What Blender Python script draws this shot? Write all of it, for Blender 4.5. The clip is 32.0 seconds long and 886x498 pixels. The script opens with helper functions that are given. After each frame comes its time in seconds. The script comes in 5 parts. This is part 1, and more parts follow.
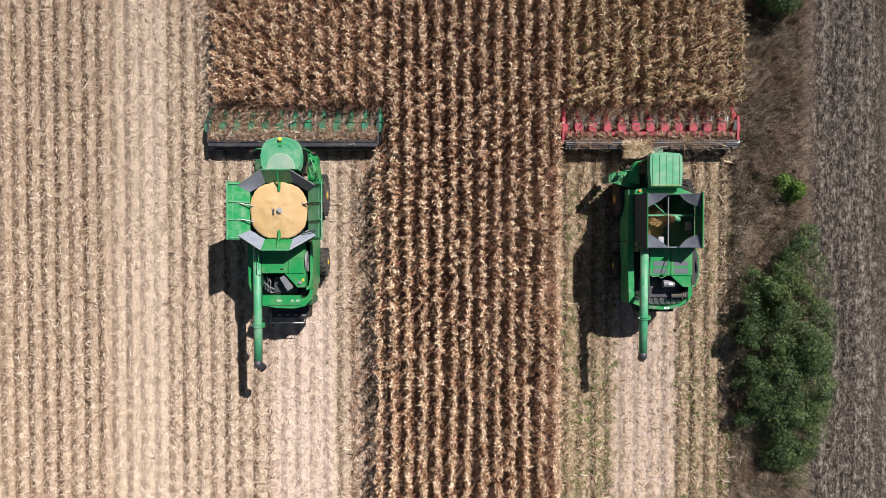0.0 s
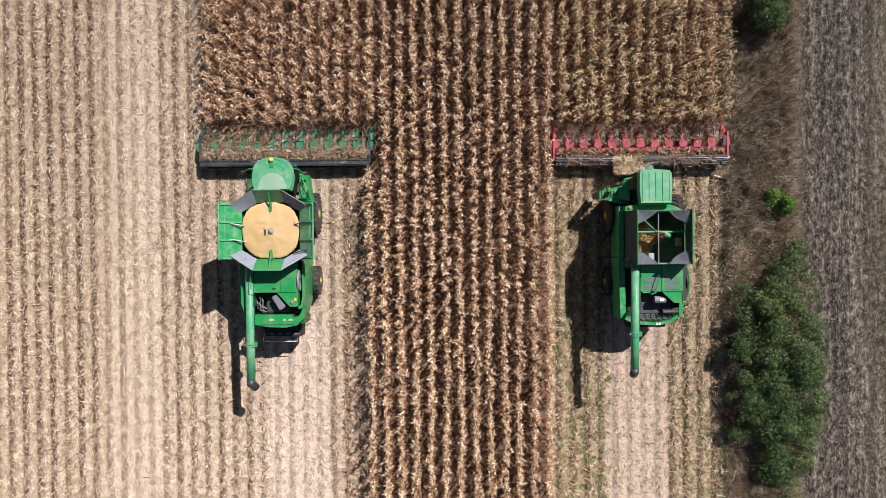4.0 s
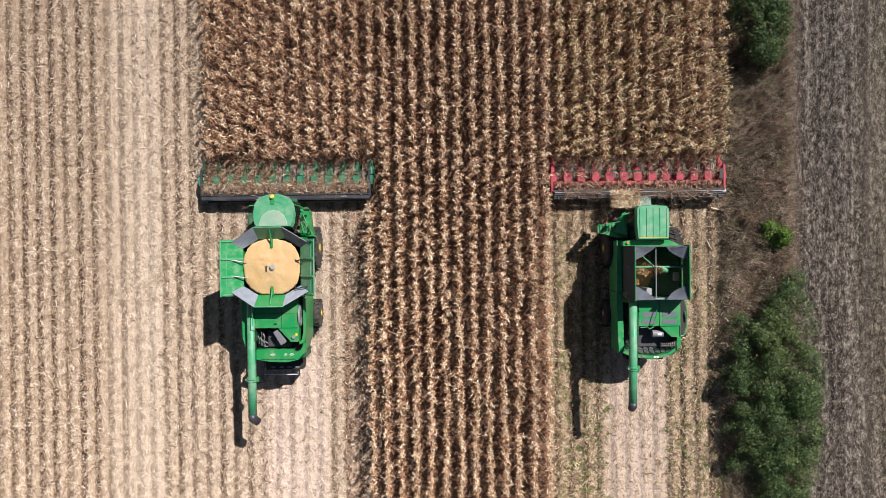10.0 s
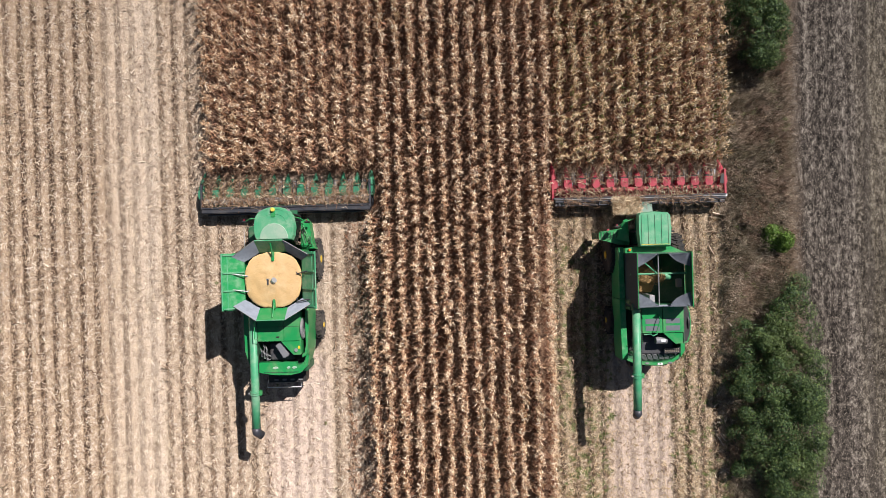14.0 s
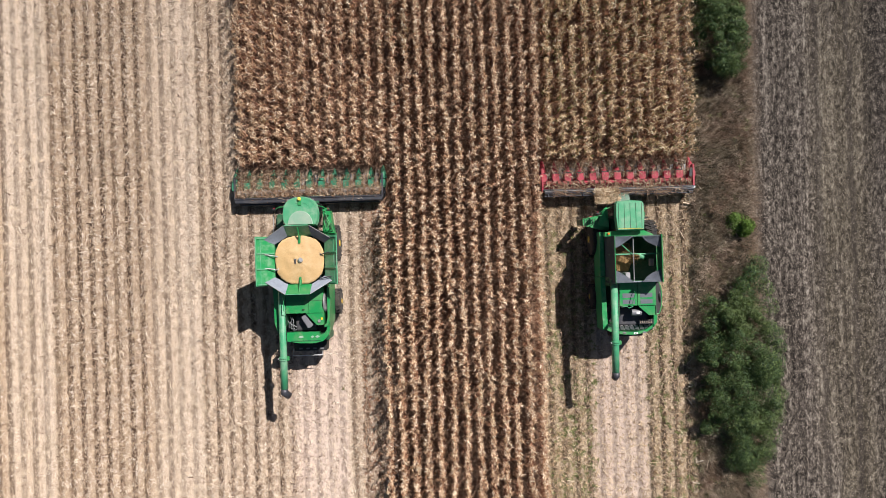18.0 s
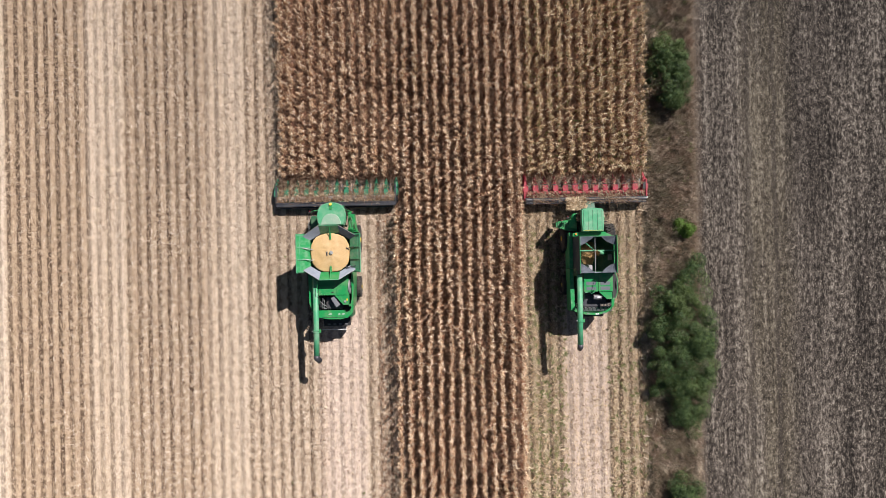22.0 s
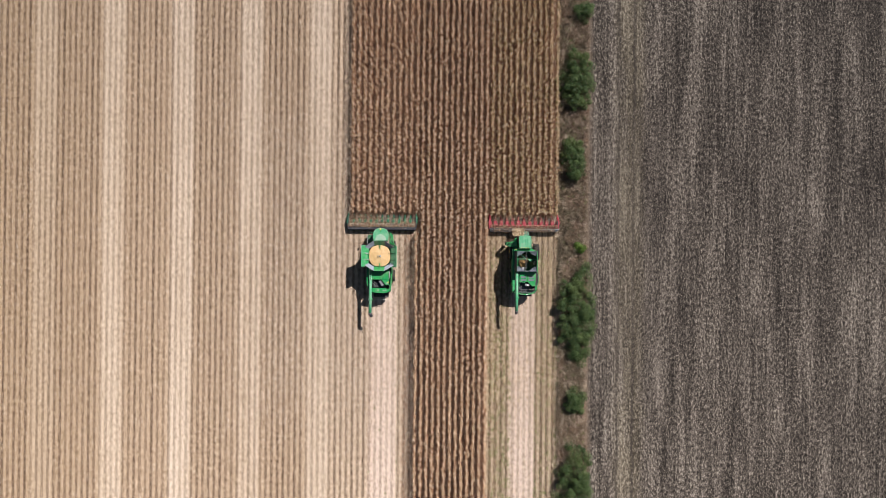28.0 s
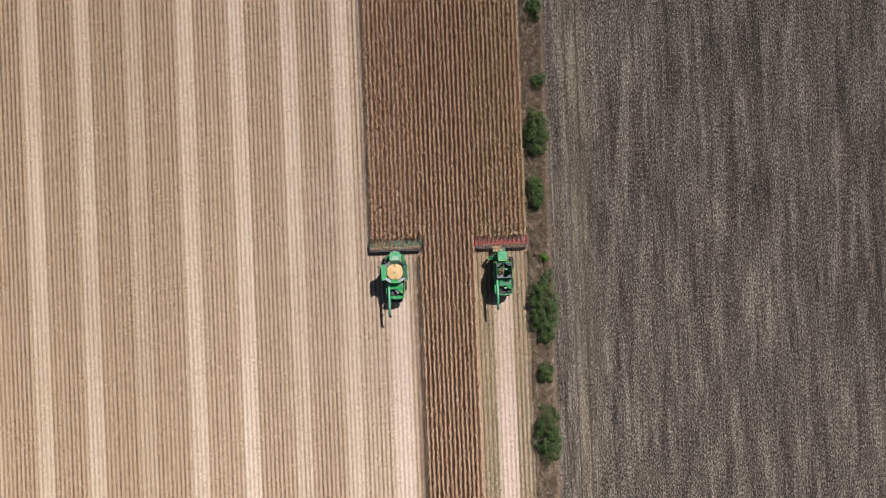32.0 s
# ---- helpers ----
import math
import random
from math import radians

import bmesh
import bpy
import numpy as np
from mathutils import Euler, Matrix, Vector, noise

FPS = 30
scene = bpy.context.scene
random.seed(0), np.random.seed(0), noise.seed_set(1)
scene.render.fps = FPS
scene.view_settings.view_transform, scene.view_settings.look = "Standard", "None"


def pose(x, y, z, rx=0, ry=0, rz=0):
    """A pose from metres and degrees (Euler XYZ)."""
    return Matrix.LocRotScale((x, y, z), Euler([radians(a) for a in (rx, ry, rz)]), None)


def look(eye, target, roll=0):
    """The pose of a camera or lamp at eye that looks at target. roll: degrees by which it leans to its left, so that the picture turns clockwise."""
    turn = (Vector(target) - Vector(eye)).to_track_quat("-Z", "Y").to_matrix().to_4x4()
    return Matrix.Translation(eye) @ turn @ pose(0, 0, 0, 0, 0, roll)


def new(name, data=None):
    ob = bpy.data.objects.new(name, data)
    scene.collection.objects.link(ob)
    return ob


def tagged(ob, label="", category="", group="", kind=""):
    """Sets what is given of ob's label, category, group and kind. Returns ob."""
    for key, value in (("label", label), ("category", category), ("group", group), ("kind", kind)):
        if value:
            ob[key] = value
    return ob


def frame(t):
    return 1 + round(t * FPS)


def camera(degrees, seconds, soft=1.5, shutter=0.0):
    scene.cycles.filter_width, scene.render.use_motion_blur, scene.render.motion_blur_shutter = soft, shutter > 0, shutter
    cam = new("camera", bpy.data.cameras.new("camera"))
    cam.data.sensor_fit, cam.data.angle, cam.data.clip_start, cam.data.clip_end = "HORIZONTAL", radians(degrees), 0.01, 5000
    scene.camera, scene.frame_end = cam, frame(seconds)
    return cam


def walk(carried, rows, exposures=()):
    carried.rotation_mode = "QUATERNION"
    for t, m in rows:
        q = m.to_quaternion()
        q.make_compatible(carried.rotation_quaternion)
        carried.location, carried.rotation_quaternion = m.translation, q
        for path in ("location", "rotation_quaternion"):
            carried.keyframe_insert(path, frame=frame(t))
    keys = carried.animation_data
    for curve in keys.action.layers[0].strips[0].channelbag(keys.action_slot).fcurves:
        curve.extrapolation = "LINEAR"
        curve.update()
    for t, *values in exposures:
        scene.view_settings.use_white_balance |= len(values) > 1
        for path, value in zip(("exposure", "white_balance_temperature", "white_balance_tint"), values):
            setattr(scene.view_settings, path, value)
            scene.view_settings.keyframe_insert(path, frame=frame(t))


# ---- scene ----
# camera: a drone looking straight down, following the machines and then climbing
cam = camera(70.0, 32.0, soft=0.65)
PATH = [
    (0.0, pose(-1.33, -4.55, 32.86, -0.96, 0.17, -0.02)),
    (1.0, pose(-1.18, -4.35, 32.79, -0.84, 0.24, -0.20)),
    (2.0, pose(-1.07, -3.85, 32.84, -0.90, 0.36, -0.25)),
    (3.0, pose(-1.04, -3.76, 32.87, -0.56, 0.22, -0.06)),
    (3.5, pose(-0.99, -3.82, 32.91, -0.51, 0.17, -0.53)),
    (5.5, pose(-0.81, -4.23, 33.19, -0.43, 0.14, -0.51)),
    (6.0, pose(-0.81, -4.16, 33.27, -0.40, 0.13, -0.46)),
    (7.0, pose(-0.82, -3.81, 33.23, -0.32, 0.14, -0.47)),
    (8.0, pose(-0.86, -3.33, 33.21, -0.28, 0.15, -0.37)),
    (9.0, pose(-0.90, -2.89, 33.19, -0.23, 0.13, -0.46)),
    (10.0, pose(-0.92, -2.41, 33.23, -0.23, 0.10, -0.68)),
    (11.0, pose(-0.92, -2.05, 33.20, -0.19, 0.10, -0.88)),
    (12.0, pose(-0.93, -1.80, 33.27, -0.15, 0.08, -1.08)),
    (13.0, pose(-0.96, -1.75, 33.27, -0.10, 0.08, -1.25)),
    (14.0, pose(-0.99, -2.00, 33.15, -0.10, 0.09, -1.62)),
    (14.5, pose(-1.03, -2.16, 33.41, -0.05, 0.10, -1.72)),
    (16.5, pose(-1.11, -2.82, 35.41, 0.28, 0.17, -1.75)),
    (17.0, pose(-1.12, -2.97, 36.32, 0.37, 0.19, -1.67)),
    (18.0, pose(-1.22, -3.06, 37.69, 0.25, 0.08, -1.70)),
    (19.0, pose(-1.28, -3.12, 39.43, 0.14, -0.02, -1.40)),
    (20.5, pose(-1.38, -3.19, 42.47, -0.02, -0.15, -1.30)),
    (22.0, pose(-1.44, -3.30, 46.53, 0.17, -0.12, -1.15)),
    (23.0, pose(-1.43, -3.44, 50.33, 0.39, -0.13, -1.10)),
    (24.0, pose(-1.40, -3.78, 54.82, 0.68, -0.14, -0.95)),
    (26.5, pose(-1.34, -3.61, 71.31, 0.46, -0.15, -0.15)),
    (27.0, pose(-1.39, -3.43, 74.49, 0.44, -0.10, 0.20)),
    (28.0, pose(-1.40, -2.78, 81.19, 0.32, -0.13, 0.55)),
    (29.0, pose(-1.43, -1.98, 87.73, 0.28, -0.13, 0.00)),
    (30.0, pose(-1.44, -1.20, 94.22, 0.20, -0.11, -1.15)),
    (31.0, pose(-1.38, -0.55, 100.97, 0.12, -0.14, -1.85)),
    (32.0, pose(-1.25, 0.04, 108.16, 0.09, -0.19, -2.3)),
]
walk(cam, PATH)

# sun and sky: high autumn sun from ahead and to the right
SUN_DIR = Vector((0.56, 0.68, 1.0)).normalized()
world = bpy.data.worlds.new("world")
scene.world = world
world.use_nodes = True
wn = world.node_tree
sky = wn.nodes.new("ShaderNodeTexSky")
sky.sky_type = "NISHITA"
sky.sun_disc = False
sky.sun_elevation = math.asin(SUN_DIR.z)
sky.sun_rotation = math.atan2(SUN_DIR.x, SUN_DIR.y)
wn.links.new(sky.outputs[0], wn.nodes["Background"].inputs[0])
wn.nodes["Background"].inputs[1].default_value = 0.036
sun_data = bpy.data.lights.new("sun", "SUN")
sun_data.energy = 5.0
sun_data.angle = radians(0.53)
sun_data.color = (1.0, 0.955, 0.945)
sun = new("sun", sun_data)
sun.matrix_world = look(SUN_DIR * 60, (0, 0, 0))
scene.view_settings.exposure = 0.38


# ---- materials ----
class Nodes:
    """A small helper to write node graphs in a line or two."""

    def __init__(self, name, rough=0.7, metal=0.0):
        self.mat = bpy.data.materials.new(name)
        self.mat.use_nodes = True
        self.tree = self.mat.node_tree
        self.bsdf = self.tree.nodes["Principled BSDF"]
        self.bsdf.inputs["Roughness"].default_value = rough
        self.bsdf.inputs["Metallic"].default_value = metal
        self.bsdf.inputs["Diffuse Roughness"].default_value = 1.0 if rough > 0.55 else 0.0

    def add(self, kind, **sets):
        n = self.tree.nodes.new("ShaderNode" + kind)
        for k, v in sets.items():
            if k == "op":
                n.operation = v
            elif k == "blend":
                n.data_type = "RGBA"
                n.blend_type = v
        return n

    def put(self, socket, value):
        if hasattr(value, "links"):
            self.tree.links.new(value, socket)
        else:
            socket.default_value = value

    def math(self, op, a, b=0.0, c=0.0):
        n = self.add("Math", op=op)
        self.put(n.inputs[0], a)
        self.put(n.inputs[1], b)
        if op in ("SMOOTH_MIN", "MULTIPLY_ADD", "WRAP"):
            self.put(n.inputs[2], c)
        return n.outputs[0]

    def step(self, value, lo, hi):
        n = self.add("MapRange")
        n.interpolation_type = "SMOOTHSTEP"
        self.put(n.inputs[0], value)
        self.put(n.inputs[1], lo)
        self.put(n.inputs[2], hi)
        return n.outputs[0]

    def mix(self, fac, a, b, blend="MIX"):
        n = self.add("Mix", blend=blend)
        self.put(n.inputs[0], fac)
        for s, v in ((n.inputs[6], a), (n.inputs[7], b)):
            self.put(s, (*v, 1.0) if isinstance(v, tuple) and len(v) == 3 else v)
        return n.outputs[2]

    def position(self):
        return self.add("TexCoord").outputs["Object"]

    def scaled(self, vec, sx, sy, sz):
        n = self.add("Mapping")
        self.put(n.inputs[0], vec)
        n.inputs[3].default_value = (sx, sy, sz)
        return n.outputs[0]

    def noise(self, vec, scale, detail=3.0, rough=0.55):
        n = self.add("TexNoise")
        self.put(n.inputs["Vector"], vec)
        n.inputs["Scale"].default_value = scale
        n.inputs["Detail"].default_value = detail
        n.inputs["Roughness"].default_value = rough
        return n.outputs[0]

    def ramp(self, fac, *stops):
        n = self.add("ValToRGB")
        self.put(n.inputs[0], fac)
        e = n.color_ramp.elements
        while len(e) < len(stops):
            e.new(0.5)
        for el, (p, c) in zip(e, stops):
            el.position, el.color = p, (*c, 1.0)
        return n.outputs[0]

    def color(self, c):
        self.put(self.bsdf.inputs["Base Color"], (*c, 1.0) if isinstance(c, tuple) else c)
        return self

    def bump(self, height, strength=0.3, distance=0.02):
        n = self.add("Bump")
        self.put(n.inputs["Height"], height)
        n.inputs["Strength"].default_value = strength
        n.inputs["Distance"].default_value = distance
        self.put(self.bsdf.inputs["Normal"], n.outputs[0])
        return self


def painted(name, base, rough=0.4, metal=0.0, dust=0.25, dust_color=(0.42, 0.33, 0.24), scale=1.0):
    """Paint, rubber or bare metal with field dust in blotches and fine grain."""
    m = Nodes(name, rough, metal)
    p = m.position()
    big = m.noise(p, 1.7 * scale, 4.0, 0.65)
    fine = m.noise(p, 38.0 * scale, 2.0)
    mask = m.math("MULTIPLY", m.step(m.math("ADD", m.math("MULTIPLY", big, 0.75), m.math("MULTIPLY", fine, 0.25)), 0.42, 0.72), dust)
    tone = m.mix(fine, tuple(c * 0.86 for c in base), tuple(min(1.0, c * 1.12) for c in base))
    m.color(m.mix(mask, tone, dust_color))
    m.put(m.bsdf.inputs["Roughness"], m.math("ADD", m.math("MULTIPLY", mask, 0.5), rough))
    m.bump(fine, 0.08, 0.004)
    return m.mat


def island(name, stops, rough=0.75, patch=None, patch_color=None, translucent=0.0, second=None, second_color=None, clump=None):
    """Foliage and straw: each loose piece takes its own tone; patch mixes in a second tone over metres."""
    m = Nodes(name, rough)
    g = m.add("NewGeometry").outputs["Random Per Island"]
    col = m.ramp(g, *stops)
    p = m.position()
    fine = m.noise(p, 30.0, 2.0)
    col = m.mix(m.math("MULTIPLY", fine, 0.5), col, m.mix(1.0, col, (0.62, 0.58, 0.52), "MULTIPLY"))
    if clump:
        # whole plants and heaps differ: some weathered dark, some bleached
        f = m.noise(m.scaled(p, 1.0, 1.0, 0.15), clump[0], 2.0, 0.6)
        col = m.mix(m.math("MULTIPLY", m.step(f, 0.52, 0.36), clump[1]), col, m.mix(1.0, col, (0.42, 0.36, 0.31), "MULTIPLY"))
        col = m.mix(m.math("MULTIPLY", m.step(f, 0.5, 0.66), clump[1] * 0.6), col, (0.92, 0.78, 0.58))
    if patch:
        f = m.math("MULTIPLY", m.step(m.noise(p, patch[0], 3.0, 0.6), patch[1], patch[2]), patch[3])
        col = m.mix(f, col, patch_color)
    if second:
        f = m.math("MULTIPLY", m.step(m.noise(m.scaled(p, 1.0, 0.8, 3.0), second[0], 3.0, 0.6), second[1], second[2]), second[3])
        col = m.mix(f, col, second_color)
    m.color(col)
    m.bsdf.inputs["Specular IOR Level"].default_value = 0.25
    if translucent:
        t = m.add("BsdfTranslucent")
        m.put(t.inputs[0], col)
        mx = m.add("MixShader")
        mx.inputs[0].default_value = translucent
        m.tree.links.new(m.bsdf.outputs[0], mx.inputs[1])
        m.tree.links.new(t.outputs[0], mx.inputs[2])
        m.tree.links.new(mx.outputs[0], m.tree.nodes["Material Output"].inputs[0])
    return m.mat


# the field grid: rows 0.733 m apart, one pass of the machine is twelve rows
ROW = 0.7333
PASS = 12 * ROW
SHIFT = 0.18
EDGE_HEDGE, EDGE_TILLED = 13.4, 17.3


def ground_material():
    m = Nodes("ground_soil_and_straw", 0.92)
    p = m.position()
    sep = m.add("SeparateXYZ")
    m.put(sep.inputs[0], p)
    x, y = sep.outputs[0], sep.outputs[1]
    wob = m.math("MULTIPLY", m.math("SUBTRACT", m.noise(p, 0.35, 3.0), 0.5), 0.9)
    xw = m.math("ADD", x, wob)
    straw_n = m.noise(m.scaled(p, 1.0, 0.7, 1.0), 24.0, 5.0, 0.75)
    mid_n = m.noise(m.scaled(p, 1.0, 0.3, 1.0), 1.3, 4.0, 0.6)
    fleck = m.noise(p, 42.0, 2.0, 0.7)
    # chaff and stubble
    straw = m.ramp(straw_n, (0.36, (0.12, 0.072, 0.045)), (0.45, (0.36, 0.262, 0.182)), (0.53, (0.59, 0.462, 0.34)), (0.64, (0.87, 0.75, 0.59)))
    pale = m.ramp(straw_n, (0.36, (0.32, 0.24, 0.18)), (0.48, (0.6, 0.49, 0.39)), (0.63, (0.87, 0.79, 0.67)))
    off = m.math("ABSOLUTE", m.math("SUBTRACT", m.math("FLOORED_MODULO", m.math("ADD", x, 10.5 * PASS - 0.4), PASS), PASS / 2))
    band = m.step(m.math("ADD", off, m.math("MULTIPLY", wob, 0.4)), 1.75, 1.1)
    per_pass = m.add("TexWhiteNoise")
    per_pass.noise_dimensions = "1D"
    m.put(per_pass.inputs["W"], m.math("FLOOR", m.math("DIVIDE", m.math("ADD", x, 10.5 * PASS), PASS)))
    band = m.math("MULTIPLY", band, m.math("ADD", 0.6, m.math("MULTIPLY", per_pass.outputs[0], 0.4)))
    band = m.math("MULTIPLY", band, m.math("ADD", 0.55, m.math("MULTIPLY", m.step(m.noise(m.scaled(p, 1.0, 0.05, 1.0), 0.3, 3.0, 0.6), 0.3, 0.6), 0.45)))
    straw = m.mix(m.math("MULTIPLY", band, 0.8), straw, pale)
    lane = m.math("ABSOLUTE", m.math("SUBTRACT", m.math("ABSOLUTE", x), 8.9))
    lane = m.math("MULTIPLY", m.step(m.math("ADD", lane, m.math("MULTIPLY", wob, 0.3)), 1.95, 1.5), m.step(y, -5.0, -8.5))
    band = m.math("MAXIMUM", band, lane)
    straw = m.mix(m.math("MULTIPLY", lane, 0.6), straw, (0.66, 0.53, 0.46))
    # soil along the drilled rows; the dark lines also paint in stubble shadow
    rowpos = m.math("ABSOLUTE", m.math("SUBTRACT", m.math("FLOORED_MODULO", m.math("ADD", m.math("ADD", x, m.math("MULTIPLY", wob, 0.06)), 300 * ROW - SHIFT), ROW), ROW / 2))
    line = m.step(rowpos, 0.24, 0.1)
    per_row = m.add("TexWhiteNoise")
    per_row.noise_dimensions = "1D"
    m.put(per_row.inputs["W"], m.math("FLOOR", m.math("DIVIDE", m.math("SUBTRACT", x, SHIFT), ROW)))
    line = m.math("MULTIPLY", line, m.step(m.noise(m.scaled(p, 1.0, 0.4, 1.0), 6.0, 4.0, 0.75), 0.36, 0.5))
    line = m.math("MULTIPLY", line, m.math("ADD", 0.6, m.math("MULTIPLY", per_row.outputs[0], 0.4)))
    line = m.math("MULTIPLY", line, m.math("SUBTRACT", 1.0, m.math("MULTIPLY", band, 0.5)))
    soil = m.ramp(fleck, (0.35, (0.033, 0.02, 0.015)), (0.65, (0.15, 0.095, 0.068)))
    straw = m.mix(m.math("MULTIPLY", line, 0.97), straw, soil)
    straw = m.mix(m.math("MULTIPLY", m.step(mid_n, 0.45, 0.8), 0.3), straw, (0.3, 0.24, 0.14))
    # clumps of residue and bare patches a few hands wide
    clump = m.noise(m.scaled(p, 1.0, 0.6, 1.0), 3.4, 5.0, 0.85)
    straw = m.mix(m.math("MULTIPLY", m.step(clump, 0.5, 0.4), 0.6), straw, m.mix(1.0, straw, (0.45, 0.4, 0.34), "MULTIPLY"))
    straw = m.mix(m.math("MULTIPLY", m.step(clump, 0.53, 0.62), 0.5), straw, (0.8, 0.65, 0.46))
    # weedy soil; the extra below x 8 deepens the harvester's shadow in colour
    weed_shade = m.math("MULTIPLY", m.step(x, 4.0, 4.8), m.step(m.noise(p, 5.0, 4.0, 0.75), 0.44, 0.6))
    weed_shade = m.math("MULTIPLY", weed_shade, m.math("SUBTRACT", m.math("ADD", 0.6, m.math("MULTIPLY", m.step(x, 8.2, 7.4), 0.2)), m.math("MULTIPLY", lane, 0.5)))
    straw = m.mix(weed_shade, straw, (0.085, 0.068, 0.03))
    # the open field is browner and darker than the lanes, most far out
    open_field = m.math("MULTIPLY", m.step(x, -14.0, -20.0), m.math("SUBTRACT", 0.3, m.math("MULTIPLY", band, 0.26)))
    straw = m.mix(open_field, straw, m.mix(1.0, straw, (0.48, 0.34, 0.17), "MULTIPLY"))
    straw = m.mix(m.math("MULTIPLY", m.step(x, -36.0, -56.0), 0.3), straw, m.mix(1.0, straw, (0.5, 0.44, 0.3), "MULTIPLY"))
    # soil under the standing crop
    bed = m.mix(m.step(straw_n, 0.42, 0.58), m.mix(0.5, soil, (0.2, 0.1, 0.062)), (0.34, 0.19, 0.115))
    ahead = m.math("MULTIPLY", m.step(m.math("ABSOLUTE", x), 13.3, 13.0), m.step(y, 1.7, 2.2))
    under = m.math("MULTIPLY", m.math("MAXIMUM", ahead, m.step(m.math("ABSOLUTE", m.math("ADD", x, 0.2)), 4.75, 4.5)), 0.85)
    col = m.mix(under, straw, bed)
    # overgrown strip
    grass = m.ramp(m.noise(p, 9.0, 5.0, 0.7), (0.36, (0.065, 0.047, 0.033)), (0.5, (0.21, 0.155, 0.11)), (0.66, (0.4, 0.31, 0.22)))
    grass = m.mix(m.math("MULTIPLY", m.step(m.noise(p, 0.7, 3.0), 0.5, 0.7), 0.5), grass, (0.07, 0.08, 0.03))
    col = m.mix(m.step(xw, EDGE_HEDGE - 0.2, EDGE_HEDGE + 0.5), col, grass)
    # tilled dark field with straw flecks, drawn out along the rows
    clod = m.noise(m.scaled(p, 1.0, 0.6, 1.0), 11.0, 5.0, 0.75)
    grit = m.noise(m.scaled(p, 1.0, 0.5, 1.0), 4.2, 6.0, 0.85)
    tine = m.noise(m.scaled(p, 1.0, 0.03, 1.0), 2.6, 4.0, 0.75)
    far = m.noise(m.scaled(p, 1.0, 0.12, 1.0), 0.4, 5.0, 0.7)
    level = m.math("ADD", m.math("SUBTRACT", m.math("MULTIPLY", grit, 0.66), 0.087), m.math("MULTIPLY", clod, 0.24))
    level = m.math("ADD", level, m.math("MULTIPLY", m.math("SUBTRACT", fleck, 0.45), 0.22))
    level = m.math("ADD", level, m.math("ADD", m.math("MULTIPLY", tine, 0.13), m.math("MULTIPLY", m.math("SUBTRACT", far, 0.12), 0.2)))
    near = m.math("MULTIPLY", m.step(xw, 26.0, 20.0), m.math("ADD", 0.008, m.math("MULTIPLY", m.step(tine, 0.42, 0.6), 0.012)))
    level = m.math("ADD", level, near)
    tilled = m.ramp(level, (0.44, (0.012, 0.0095, 0.008)), (0.49, (0.04, 0.032, 0.026)), (0.535, (0.11, 0.091, 0.075)), (0.575, (0.25, 0.21, 0.172)), (0.62, (0.5, 0.44, 0.365)))
    head = m.math("MULTIPLY", m.step(xw, 20.2, 21.6), m.step(xw, 25.2, 23.4))
    head = m.math("MULTIPLY", head, m.step(m.noise(m.scaled(p, 1.0, 0.2, 1.0), 0.35, 3.0), 0.22, 0.5))
    tilled = m.mix(m.math("MULTIPLY", head, 0.6), tilled, m.ramp(level, (0.44, (0.045, 0.036, 0.024)), (0.52, (0.14, 0.115, 0.078)), (0.58, (0.29, 0.245, 0.17)), (0.64, (0.5, 0.43, 0.31))))
    rut = m.math("MINIMUM", m.math("ABSOLUTE", m.math("SUBTRACT", xw, 21.2)), m.math("ABSOLUTE", m.math("SUBTRACT", xw, 23.2)))
    tilled = m.mix(m.math("MULTIPLY", m.step(rut, 0.28, 0.08), 0.6), tilled, (0.05, 0.04, 0.034))
    verge = m.math("MULTIPLY", m.step(xw, EDGE_TILLED + 0.75, EDGE_TILLED + 0.1), m.step(xw, EDGE_TILLED - 0.9, EDGE_TILLED - 0.2))
    col = m.mix(m.step(xw, EDGE_TILLED - 0.15, EDGE_TILLED + 0.25), col, tilled)
    col = m.mix(m.math("MULTIPLY", verge, 0.6), col, m.ramp(straw_n, (0.35, (0.07, 0.05, 0.035)), (0.65, (0.28, 0.2, 0.14))))
    m.color(col)
    m.bsdf.inputs["Specular IOR Level"].default_value = 0.15
    m.bump(m.math("ADD", m.math("MULTIPLY", straw_n, 1.0), m.math("MULTIPLY", clod, 0.8)), 0.7, 0.05)
    return m.mat


M_GROUND = ground_material()
M_CORN = island("bleached_corn_leaf", ((0.0, (0.24, 0.11, 0.057)), (0.25, (0.47, 0.255, 0.135)), (0.5, (0.7, 0.465, 0.28)), (0.75, (0.91, 0.71, 0.49)), (1.0, (0.97, 0.88, 0.71))), 0.6, (0.28, 0.58, 0.75, 0.22), (0.12, 0.14, 0.035), 0.1, clump=(3.6, 0.62))
M_CORN_RUSSET = island("russet_corn_leaf", ((0.0, (0.22, 0.098, 0.05)), (0.27, (0.45, 0.235, 0.12)), (0.55, (0.7, 0.46, 0.27)), (0.8, (0.92, 0.71, 0.48)), (1.0, (0.97, 0.88, 0.71))), 0.6, (0.28, 0.58, 0.75, 0.22), (0.12, 0.14, 0.035), 0.1, clump=(3.6, 0.62))
